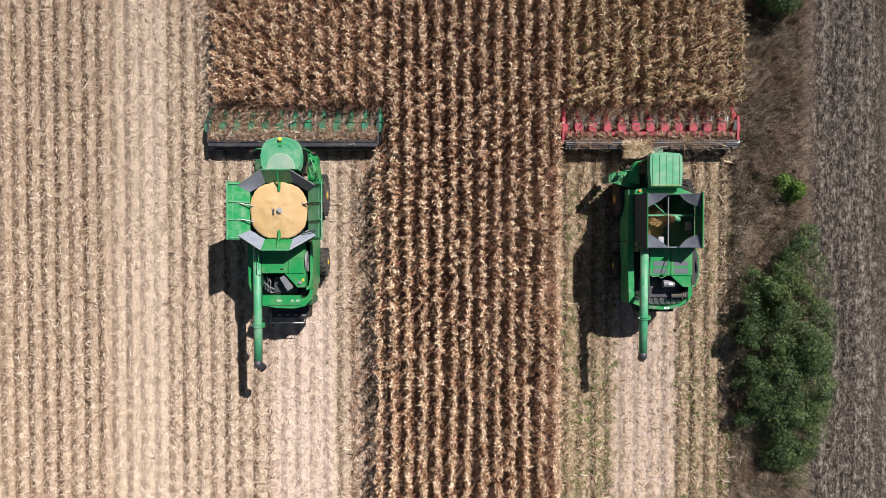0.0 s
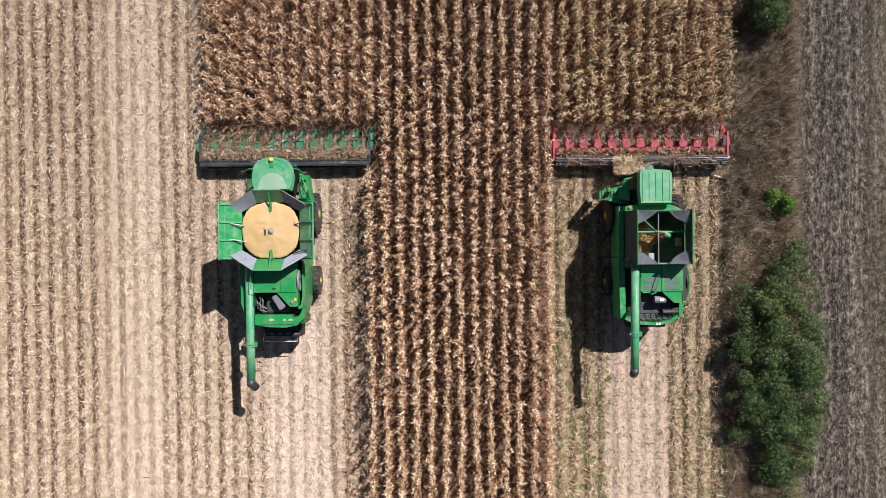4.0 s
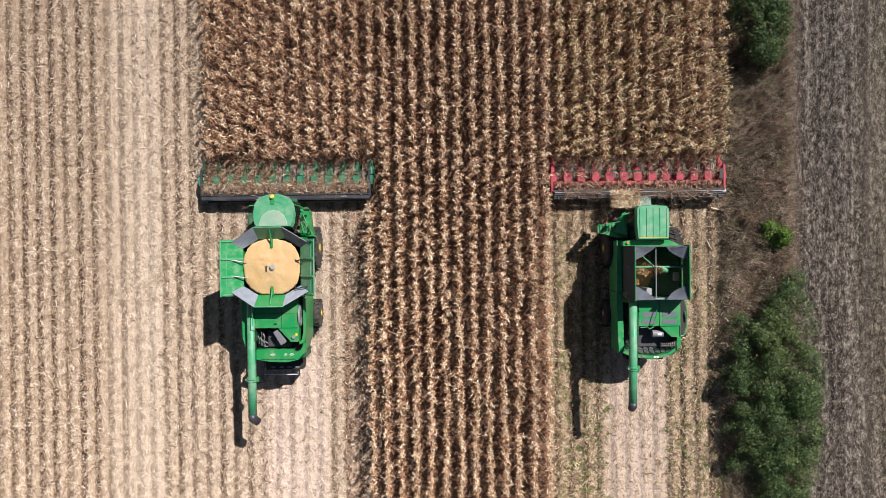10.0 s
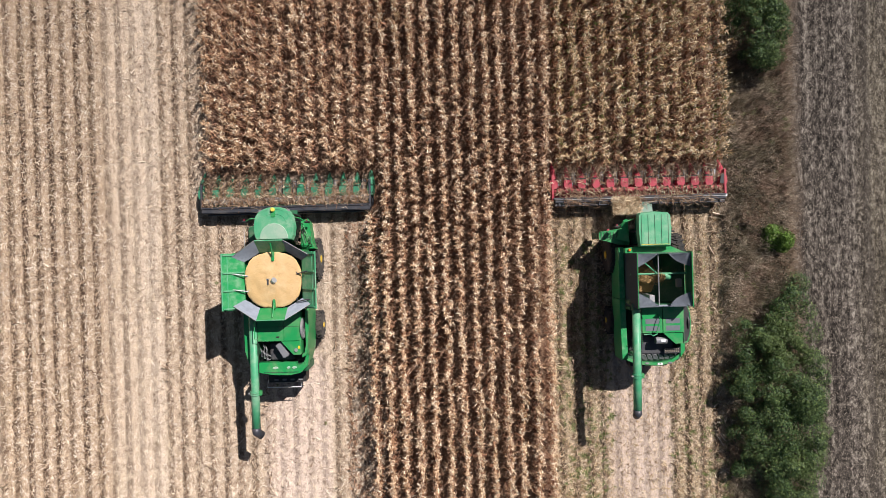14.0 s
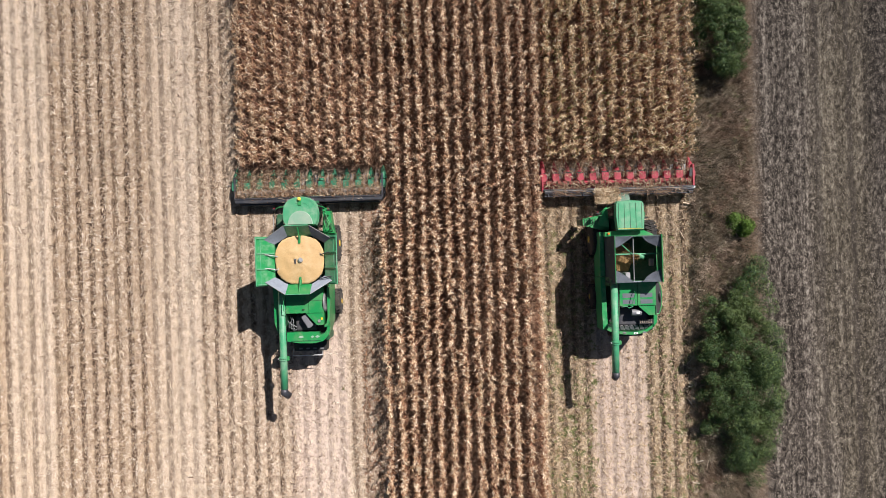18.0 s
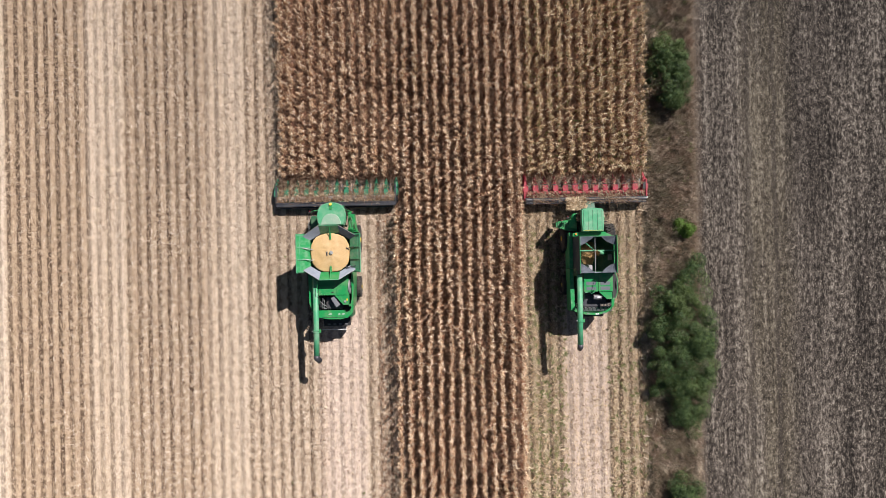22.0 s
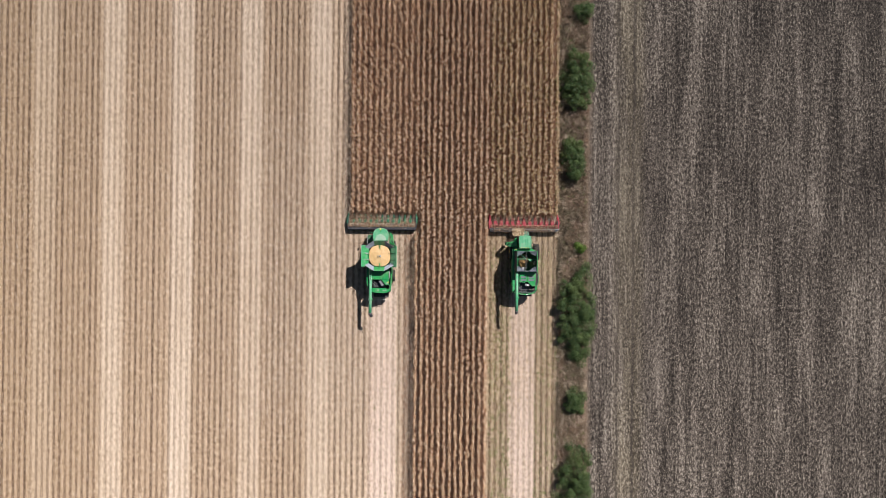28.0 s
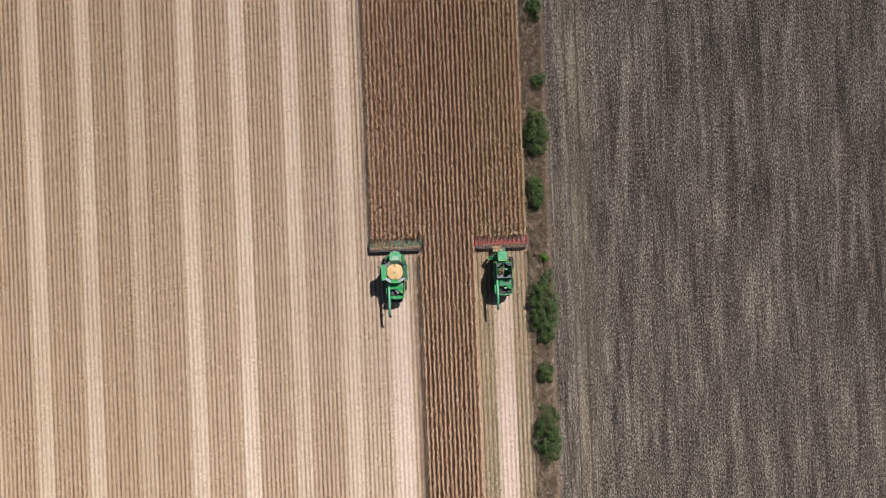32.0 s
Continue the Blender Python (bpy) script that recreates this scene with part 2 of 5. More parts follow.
M_CORN_MIXED = island("part_green_corn_leaf", ((0.0, (0.18, 0.08, 0.042)), (0.06, (0.15, 0.15, 0.045)), (0.2, (0.3, 0.24, 0.09)), (0.24, (0.48, 0.28, 0.13)), (0.55, (0.76, 0.53, 0.29)), (0.82, (0.94, 0.76, 0.5)), (1.0, (0.96, 0.87, 0.7))), 0.6, (0.28, 0.55, 0.75, 0.25), (0.14, 0.16, 0.04), 0.1, clump=(3.6, 0.62))
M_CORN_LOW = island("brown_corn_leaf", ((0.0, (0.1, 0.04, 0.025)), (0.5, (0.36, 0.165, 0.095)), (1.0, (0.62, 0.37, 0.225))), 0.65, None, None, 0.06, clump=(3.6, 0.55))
M_WEED_DULL = island("dull_weed_leaf", ((0.0, (0.1, 0.12, 0.04)), (0.6, (0.2, 0.23, 0.08)), (1.0, (0.33, 0.34, 0.15))), 0.6)
M_STRAW = island("straw_litter", ((0.0, (0.17, 0.095, 0.06)), (0.22, (0.46, 0.335, 0.25)), (0.55, (0.74, 0.61, 0.48)), (1.0, (0.94, 0.86, 0.75))), 0.65, clump=(2.8, 0.7))
M_STRAW_GOLD = island("fresh_golden_straw", ((0.0, (0.16, 0.085, 0.04)), (0.25, (0.42, 0.28, 0.15)), (0.6, (0.7, 0.52, 0.31)), (1.0, (0.93, 0.82, 0.62))), 0.65, clump=(2.8, 0.7))
M_STUB = island("corn_stubble", ((0.0, (0.1, 0.058, 0.036)), (0.5, (0.32, 0.21, 0.135)), (1.0, (0.62, 0.48, 0.35))), 0.7)
M_CLOD = island("soil_and_straw_flecks", ((0.0, (0.045, 0.037, 0.032)), (0.4, (0.11, 0.092, 0.078)), (0.7, (0.25, 0.21, 0.175)), (1.0, (0.66, 0.57, 0.48))), 0.9)
M_DRYGRASS = island("dry_grass", ((0.0, (0.08, 0.056, 0.039)), (0.35, (0.25, 0.178, 0.124)), (0.7, (0.48, 0.365, 0.27)), (1.0, (0.74, 0.63, 0.5))), 0.8, (0.6, 0.48, 0.62, 0.5), (0.085, 0.085, 0.04), 0.0, (0.55, 0.5, 0.64, 0.6), (0.27, 0.15, 0.095), clump=(1.1, 0.55))
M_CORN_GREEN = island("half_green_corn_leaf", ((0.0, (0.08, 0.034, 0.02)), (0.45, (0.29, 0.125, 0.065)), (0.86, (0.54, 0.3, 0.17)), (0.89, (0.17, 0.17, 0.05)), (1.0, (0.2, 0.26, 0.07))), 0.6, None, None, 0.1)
M_WEED = island("weed_leaf", ((0.0, (0.045, 0.085, 0.014)), (0.5, (0.11, 0.2, 0.03)), (1.0, (0.2, 0.32, 0.06))), 0.55, None, None, 0.2)
M_BUSH = island("bush_leaf", ((0.0, (0.02, 0.04, 0.016)), (0.5, (0.052, 0.098, 0.035)), (0.8, (0.11, 0.17, 0.055)), (1.0, (0.24, 0.31, 0.1))), 0.5, (0.4, 0.48, 0.66, 0.4), (0.12, 0.15, 0.045), 0.15)
M_BARK = painted("bark", (0.09, 0.065, 0.045), 0.85, 0.0, 0.2, (0.16, 0.13, 0.1), 3.0)


# ---- helpers for meshes ----
def mesh_np(name, verts, quads, material, second=None, which=None):
    """One mesh object from arrays of corners and four-sided faces."""
    me = bpy.data.meshes.new(name)
    n = len(quads)
    me.vertices.add(len(verts))
    me.vertices.foreach_set("co", np.asarray(verts, np.float32).ravel())
    me.loops.add(4 * n)
    me.loops.foreach_set("vertex_index", np.asarray(quads, np.int32).ravel())
    me.polygons.add(n)
    me.polygons.foreach_set("loop_start", np.arange(0, 4 * n, 4, dtype=np.int32))
    me.update(calc_edges=True)
    me.materials.append(material)
    if second:
        me.materials.append(second)
        me.polygons.foreach_set("material_index", np.asarray(which, np.int32))
    return new(name, me)


def scatter(variants, picks, place, turn, size, lean=None):
    """Joins copies of the small meshes in variants: one per row of place."""
    vs, qs, base = [], [], 0
    for k, (v, q) in enumerate(variants):
        sel = np.nonzero(picks == k)[0]
        if not len(sel):
            continue
        c, s = np.cos(turn[sel])[:, None], np.sin(turn[sel])[:, None]
        sc = size[sel][:, None]
        x, y, z = v[:, 0] * sc, v[:, 1] * sc, v[:, 2] * sc
        out = np.stack([x * c - y * s, x * s + y * c, z], -1)
        if lean is not None:
            out[..., 0] += lean[sel, 0][:, None] * z
            out[..., 1] += lean[sel, 1][:, None] * z
        out += place[sel][:, None, :]
        vs.append(out.reshape(-1, 3))
        qs.append((q[None] + (np.arange(len(sel)) * len(v))[:, None, None] + base).reshape(-1, 4))
        base += out.shape[0] * out.shape[1]
    return np.concatenate(vs), np.concatenate(qs)


def ribbon(path, widths, side):
    """A strip along path: corners and faces."""
    path, side = np.array(path), np.array(side)
    w = np.array(widths)[:, None] / 2
    v = np.stack([path - side * w, path + side * w], 1).reshape(-1, 3)
    i = np.arange(len(path) - 1) * 2
    return v, np.stack([i, i + 1, i + 3, i + 2], -1)


def joined(pieces):
    vs, qs, b = [], [], 0
    for v, q in pieces:
        vs.append(v)
        qs.append(q + b)
        b += len(v)
    return np.concatenate(vs), np.concatenate(qs)


def prism(p0, p1, r0, r1, n=3):
    p0, p1 = np.array(p0, float), np.array(p1, float)
    a = np.arange(n) * 2 * np.pi / n
    ring = np.stack([np.cos(a), np.sin(a), a * 0], -1)
    v = np.concatenate([p0 + ring * r0, p1 + ring * r1])
    i = np.arange(n)
    j = (i + 1) % n
    return v, np.stack([i, j, j + n, i + n], -1)


rng = np.random.default_rng(7)

# ---- ground: one sheet to the horizon ----
g = bmesh.new()
xs = [-2500, -400, -120, -60, -13.3, -4.4, 4.4, 13.3, 18, 60, 120, 400, 2500]
ys = [-2500, -400, -120, -60, 0, 60, 120, 400, 2500]
grid = [[g.verts.new((x, y, 0)) for x in xs] for y in ys]
for j in range(len(ys) - 1):
    for i in range(len(xs) - 1):
        g.faces.new((grid[j][i], grid[j][i + 1], grid[j + 1][i + 1], grid[j + 1][i]))
me = bpy.data.meshes.new("ground")
g.to_mesh(me)
me.materials.append(M_GROUND)
tagged(new("ground", me), "flat farmland of pale corn stubble beside dark tilled soil", "field", kind="structure")


# ---- standing corn ----
def corn_plant(reach, low, high):
    """Brown lower leaves and bleached upper ones on one stalk; the third array tells them apart."""
    h = rng.uniform(1.95, 2.3)
    pieces = [prism((0, 0, 0), (rng.normal(0, 0.04), rng.normal(0, 0.04), h), 0.016, 0.008)]
    pale = [0] * 3
    a0 = rng.uniform(0, math.pi)
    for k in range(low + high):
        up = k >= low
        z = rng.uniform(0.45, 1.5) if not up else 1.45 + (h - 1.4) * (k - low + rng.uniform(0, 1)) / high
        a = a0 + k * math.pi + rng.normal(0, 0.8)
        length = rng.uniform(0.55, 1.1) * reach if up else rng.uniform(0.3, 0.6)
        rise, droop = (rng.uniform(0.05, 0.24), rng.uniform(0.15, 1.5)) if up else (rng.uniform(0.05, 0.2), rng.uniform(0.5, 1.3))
        # the blade climbs along the stalk, arches over and hangs, with a twist of its own
        curl, wave = rng.normal(0, 1.1), rng.uniform(0, 6.28)
        pts, sides = [], []
        for s in (0.0, 0.3, 0.62, 1.0) if up else (0.0, 0.5, 1.0):
            b = a + curl * s + 0.35 * math.sin(4.5 * s + wave)
            d = length * s * (1 - 0.34 * s * min(droop, 1.1))
            pts.append((math.cos(b) * d, math.sin(b) * d, z + rise * math.sin(min(1.0, s * 1.5) * 1.57) - droop * length * s * s))
            tw = rng.normal(0, 0.6)
            sides.append((-math.sin(b) * math.cos(tw), math.cos(b) * math.cos(tw), math.sin(tw)))
        w = rng.uniform(0.036, 0.066) if up else rng.uniform(0.045, 0.085)
        pieces.append(ribbon(pts, (w * 0.3, w * 0.9, w, 0.01) if up else (w * 0.7, w, 0.008), sides))
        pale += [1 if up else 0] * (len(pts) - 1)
    for k in range(3):
        a, t = rng.uniform(0, 6.28), rng.uniform(0.05, 0.2)
        pieces.append(ribbon(((0, 0, h - 0.02), (math.cos(a) * t, math.sin(a) * t, h + rng.uniform(0.05, 0.22))), (0.018, 0.014), ((-math.sin(a), math.cos(a), 0),) * 2))
        pale += [1]
    a = rng.uniform(0, 6.28)
    c = np.array((math.cos(a) * 0.06, math.sin(a) * 0.06, 1.0))
    pieces.append(prism(c, c + (math.cos(a) * 0.08, math.sin(a) * 0.08, 0.2), 0.035, 0.012, 3))
    pale += [1] * 3
    return (*joined(pieces), np.array(pale))


CORN_WIDE = [corn_plant(0.29, 6, 10) for _ in range(24)]
CORN_SLIM = [corn_plant(0.25, 7, 11) for _ in range(24)]


def corn_block(name, label, first, count, y0, y1, shapes, low=None, step=0.165, high=None, stray=0.03, lean=0.045):
    place = []
    for i in range(count):
        x = (first + i + 0.5) * ROW + SHIFT
        y = np.arange(y0, y1, step)
        y = y + rng.uniform(-0.07, 0.07, len(y))
        keep = rng.random(len(y)) > 0.04
        drift = 0.025 * np.sin(y * 0.31 + i) + 0.015 * np.sin(y * 1.1 + 2 * i)
        place.append(np.stack([x + drift + rng.normal(0, stray, len(y)), y, y * 0], -1)[keep])
    place = np.concatenate(place)
    n = len(place)
    picks = rng.integers(0, len(shapes), n)
    v, q = scatter([s[:2] for s in shapes], picks, place, rng.uniform(0, 6.283, n), rng.uniform(0.86, 1.1, n), rng.normal(0, lean, (n, 2)))
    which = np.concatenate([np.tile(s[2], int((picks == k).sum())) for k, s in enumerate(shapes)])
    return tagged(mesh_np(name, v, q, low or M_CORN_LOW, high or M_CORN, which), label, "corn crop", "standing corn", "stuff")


HEAD_L, HEAD_R = (-9.0, 0.13), (9.05, 0.13)
BODY_L = 0.3
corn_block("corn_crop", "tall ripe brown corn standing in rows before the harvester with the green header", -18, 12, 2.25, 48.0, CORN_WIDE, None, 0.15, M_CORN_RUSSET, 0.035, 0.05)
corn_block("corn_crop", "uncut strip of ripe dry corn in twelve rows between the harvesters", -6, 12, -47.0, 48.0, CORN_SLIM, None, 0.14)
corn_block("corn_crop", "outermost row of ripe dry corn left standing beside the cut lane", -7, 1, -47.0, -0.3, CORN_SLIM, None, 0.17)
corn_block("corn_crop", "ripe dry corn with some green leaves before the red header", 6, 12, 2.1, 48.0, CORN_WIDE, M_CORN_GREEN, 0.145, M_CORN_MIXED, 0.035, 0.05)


# ---- stubble and litter ----
def stump():
    h = rng.uniform(0.12, 0.3)
    t = rng.normal(0, 0.05, 2)
    pieces = [prism((0, 0, 0), (t[0], t[1], h), 0.017, 0.013)]
    for k in range(2):
        a, L = rng.uniform(0, 6.28), rng.uniform(0.12, 0.34)
        d = np.array((math.cos(a), math.sin(a), 0))
        side = (-math.sin(a), math.cos(a), 0.3)
        z = rng.uniform(0.03, h)
        pieces.append(ribbon((d * 0.01 + (0, 0, z), d * L * 0.6 + (0, 0, z + 0.04), d * L + (0, 0, 0.015)), (0.03, 0.04, 0.02), (side,) * 3))
    return joined(pieces)


def straw_piece(bent):
    L, w = rng.uniform(0.05, 0.25), rng.uniform(0.01, 0.026)
    z = rng.uniform(0.006, 0.04)
    side = (rng.normal(0, 0.2), 1.0, rng.normal(0, 0.5))
    if not bent:
        return ribbon(((-L / 2, 0, z), (L / 2, 0, z + rng.uniform(-0.02, 0.05))), (w, w * 0.6), (side,) * 2)
    return ribbon(((-L / 2, 0, z), (0, rng.normal(0, 0.05), z + rng.uniform(0.0, 0.06)), (L / 2, 0, z + rng.uniform(0, 0.03))), (w * 0.6, w, w * 0.4), (side,) * 3)


def leaf_bit():
    """A torn, curled piece of corn leaf or husk."""
    L, w, bend = rng.uniform(0.12, 0.42), rng.uniform(0.02, 0.055), rng.normal(0, 0.9)
    pts, sides = [], []
    for s in (-0.5, -0.17, 0.17, 0.5):
        b = bend * s
        pts.append((L * s, L * 0.5 * bend * s * s, 0.02 + rng.uniform(0, 0.07)))
        tw = rng.normal(0, 0.5)
        sides.append((-math.sin(2 * b) * math.cos(tw), math.cos(2 * b) * math.cos(tw), math.sin(tw)))
    return ribbon(pts, (w * 0.5, w, w * 0.9, w * 0.2), sides)


STUMPS = [stump() for _ in range(24)]
LEAF_BITS = [leaf_bit() for _ in range(40)]
STRAWS = [straw_piece(k % 3 > 1) for k in range(60)]


def in_band(x):
    return np.abs((x + 10.5 * PASS - 0.4) % PASS - PASS / 2) < 1.6


def stubble_field(name, label, rows, y0, y1, step):
    place = []
    for i in rows:
        y = np.arange(y0, y1, step) + rng.uniform(-0.06, 0.06)
        y = y + rng.uniform(-0.05, 0.05, len(y))
        place.append(np.stack([(i + 0.5) * ROW + SHIFT + rng.normal(0, 0.035, len(y)), y, y * 0], -1))
    place = np.concatenate(place)
    keep = rng.random(len(place)) < np.where(in_band(place[:, 0]), 0.45, 0.95)
    place = place[keep]
    n = len(place)
    size = rng.uniform(0.7, 1.15, n) * np.where(in_band(place[:, 0]), 0.55, 1.0)
    v, q = scatter(STUMPS, rng.integers(0, len(STUMPS), n), place, rng.uniform(0, 6.283, n), size, rng.normal(0, 0.25, (n, 2)))
    return tagged(mesh_np(name, v, q, M_STUB), label, "stubble", "", "stuff")


def litter(name, label, x0, x1, y0, y1, per_m2, material=None, variants=None, lo=0.7, hi=1.2, taper=False):
    n = int((x1 - x0) * (y1 - y0) * per_m2)
    place = np.stack([rng.uniform(x0, x1, n), rng.uniform(y0, y1, n), rng.uniform(0, 0.01, n)], -1)
    if taper:
        # thick near the machines, thinning out over the last metres
        far = np.maximum(np.maximum(-place[:, 0] - 22, np.abs(place[:, 1] + 4) - 15), 0)
        place = place[rng.random(n) < np.clip(1 - far / 11, 0, 1) ** 1.5]
        n = len(place)
    off = np.abs((place[:, 0] - SHIFT + 0.07 + 300 * ROW) % ROW - ROW / 2)
    if variants is None:
        place = place[((off > 0.13) | (rng.random(n) < 0.3)) & ~(in_band(place[:, 0]) & (rng.random(n) < 0.5))]
        n = len(place)
    v, q = scatter(variants or STRAWS, rng.integers(0, len(variants or STRAWS), n), place, rng.uniform(0, 6.283, n), rng.uniform(lo, hi, n))
    return tagged(mesh_np(name, v, q, material or M_STRAW), label, "litter", "", "stuff")


stubble_field("stubble", "short cut corn stalks in rows on the open field", range(-36, -18), -46, 50, 0.2)
stubble_field("stubble", "pale cut corn stalks in rows far out on the open field", range(-106, -36), -46, 48, 0.28)
stubble_field("stubble", "freshly cut corn stalks behind the harvester with the green header", range(-18, -7), -46, 0.4, 0.19)
stubble_field("stubble", "freshly cut corn stalks behind the harvester with the red header", range(6, 18), -46, 0.9, 0.19)
litter("straw_litter", "broken dry corn leaves strewn over the stubble rows", -34, -13.2, -32, 24, 185, taper=True)
litter("straw_litter", "broken dry corn leaves strewn over the open field", -79, -13.2, -46, 47, 16, lo=1.0, hi=1.6)
litter("straw_litter", "fresh chaff and corn leaves on the cut lane", -13.2, -4.3, -34, 0.2, 195, taper=True)
litter("straw_litter", "dry corn leaves strewn behind the machine", -13.2, -4.3, -48, -14, 20, lo=1.0, hi=1.6)
litter("straw_litter", "fresh chaff with green weeds on the cut lane beside the hedge", 4.3, 13.5, -34, 0.6, 185, M_STRAW_GOLD, taper=True)
litter("straw_litter", "dry corn leaves on the cut lane beside the hedge", 4.3, 13.5, -48, -14, 20, M_STRAW_GOLD, lo=1.0, hi=1.6)
litter("straw_litter", "dry fallen leaves on the soil between corn rows", -4.4, 4.4, -48, 50, 9)


litter("corn_leaf_litter", "torn brown corn leaves hanging over the stubble beside the strip", -6.3, -4.7, -46, 1.5, 38, M_CORN_LOW, LEAF_BITS, 0.7, 1.3)
litter("corn_leaf_litter", "torn pale corn leaves lying beside the strip", -6.5, -4.7, -46, 1.5, 26, M_STRAW, LEAF_BITS, 0.6, 1.1)
litter("corn_leaf_litter", "torn corn leaves lying on the cut lane beside the strip", 4.5, 6.0, -46, 1.5, 34, M_STRAW_GOLD, LEAF_BITS, 0.6, 1.1)
litter("corn_leaf_litter", "large pale corn leaves blown against the dry grass", 12.9, 14.3, -46, 46, 6, lo=2.2, hi=3.4)


def clod():
    r = rng.uniform(0.015, 0.045)
    return prism((0, 0, 0), (rng.normal(0, 0.02), rng.normal(0, 0.02), r), r, r * 0.45, 4)


CLODS = [clod() for _ in range(9)] + STRAWS[:22]
litter("soil_clods", "dark tilled clods with grey straw flecks", EDGE_TILLED, 27, -22, 16, 210, M_CLOD, CLODS, 0.25, 0.75)
litter("soil_clods", "dark tilled soil with straw flecks stretching away", 27, 80, -46, 46, 7, M_CLOD, CLODS, 0.9, 1.8)
litter("soil_clods", "dark tilled soil along the hedge", EDGE_TILLED, 27, 14, 46, 12, M_CLOD, CLODS, 0.9, 1.6)
litter("soil_clods", "dark tilled soil beyond the bushes", EDGE_TILLED, 27, -46, -20, 12, M_CLOD, CLODS, 0.9, 1.6)


# ---- overgrown strip ----
def tuft(blades, h0, h1, spread, w):
    pieces = []
    for k in range(blades):
        a, h = rng.uniform(0, 6.28), rng.uniform(h0, h1)
        d = np.array((math.cos(a), math.sin(a), 0))
        o = np.array((*rng.normal(0, 0.06, 2), 0))
        r = rng.uniform(0.3, 1.0) * spread
        pieces.append(ribbon((o, o + d * r * 0.4 + (0, 0, h * 0.7), o + d * r + (0, 0, h * 0.85)), (w, w * 0.8, w * 0.2), ((-d[1], d[0], 0),) * 3))
    return joined(pieces)


def tufts(name, label, n, x0, x1, y0, y1, shapes, material, lo=0.7, hi=1.3, cat="grass"):
    place = np.stack([rng.uniform(x0, x1, n), rng.uniform(y0, y1, n), np.zeros(n)], -1)
    v, q = scatter(shapes, rng.integers(0, len(shapes), n), place, rng.uniform(0, 6.283, n), rng.uniform(lo, hi, n))
    return tagged(mesh_np(name, v, q, material), label, cat, "", "stuff")


GRASS = [tuft(16, 0.2, 0.7, 0.3, 0.011) for _ in range(12)]
TALL = [tuft(34, 0.45, 1.0, 0.42, 0.009) for _ in range(6)]
WEEDS = [tuft(16, 0.03, 0.16, 0.3, 0.045) for _ in range(8)]
tufts("dry_grass", "tall dry brown grass in the strip between the fields", 9200, 13.5, EDGE_TILLED, -46, 48, GRASS, M_DRYGRASS)
tufts("dry_grass", "taller reddish dry stalks in clumps among the grass", 1500, 13.6, EDGE_TILLED - 0.2, -46, 48, TALL, M_DRYGRASS)
tufts("weeds", "low green weeds among dry grass", 520, 13.3, EDGE_TILLED - 0.3, -46, 48, WEEDS, M_WEED_DULL, cat="weeds")
tufts("weeds", "scattered green weeds in the cut lane beside the corn strip", 950, 4.8, 7.6, -46, -2, WEEDS, M_WEED_DULL, 0.3, 0.9, cat="weeds")
tufts("weeds", "scattered green weeds in the cut lane beside the hedge", 520, 10.6, 13.4, -46, -2, WEEDS, M_WEED_DULL, 0.3, 0.9, cat="weeds")
tufts("weeds", "few green weeds in the cut lane", 30, -13, -4.6, -46, -2, WEEDS, M_WEED_DULL, 0.4, 0.8, cat="weeds")


def bramble(name, label, n, x0, x1, y0, y1, material):
    """Low tangles of small leaves in patches."""
    place = np.stack([rng.uniform(x0, x1, n), rng.uniform(y0, y1, n)], -1)
    f = np.array([noise.noise(Vector((p[0] * 0.9, p[1] * 0.45, 5.0))) for p in place])
    place, f = place[f > 0.06], f[f > 0.06]
    per = 16
    c = np.repeat(np.concatenate([place, (0.12 + 0.9 * f)[:, None]], 1), per, 0)
    k = len(c)
    c = c + rng.normal(0, 1, (k, 3)) * (0.2, 0.2, 0.1)
    c[:, 2] = np.maximum(c[:, 2], 0.05)
    u = rng.normal(0, 1, (k, 3)) * (1, 1, 0.5)
    u /= np.linalg.norm(u, axis=1)[:, None]
    w = np.cross(rng.normal(0, 0.5, (k, 3)) + (0, 0, 1.0), u)
    w /= np.linalg.norm(w, axis=1)[:, None]
    r = rng.uniform(0.03, 0.07, k)[:, None]
    v = np.stack([c - u * r, c + w * r * 0.5, c + u * r, c - w * r * 0.5], 1).reshape(-1, 3)
    return tagged(mesh_np(name, v, np.arange(len(v)).reshape(-1, 4), material), label, "weeds", "", "stuff")


M_BRAMBLE = island("withered_bramble_leaf", ((0.0, (0.04, 0.032, 0.022)), (0.4, (0.1, 0.082, 0.05)), (0.75, (0.16, 0.135, 0.08)), (1.0, (0.26, 0.18, 0.12))), 0.7)
bramble("brambles", "low dark tangles of withered brambles among the dry grass", 5200, 13.5, EDGE_TILLED - 0.4, -46, 48, M_BRAMBLE)


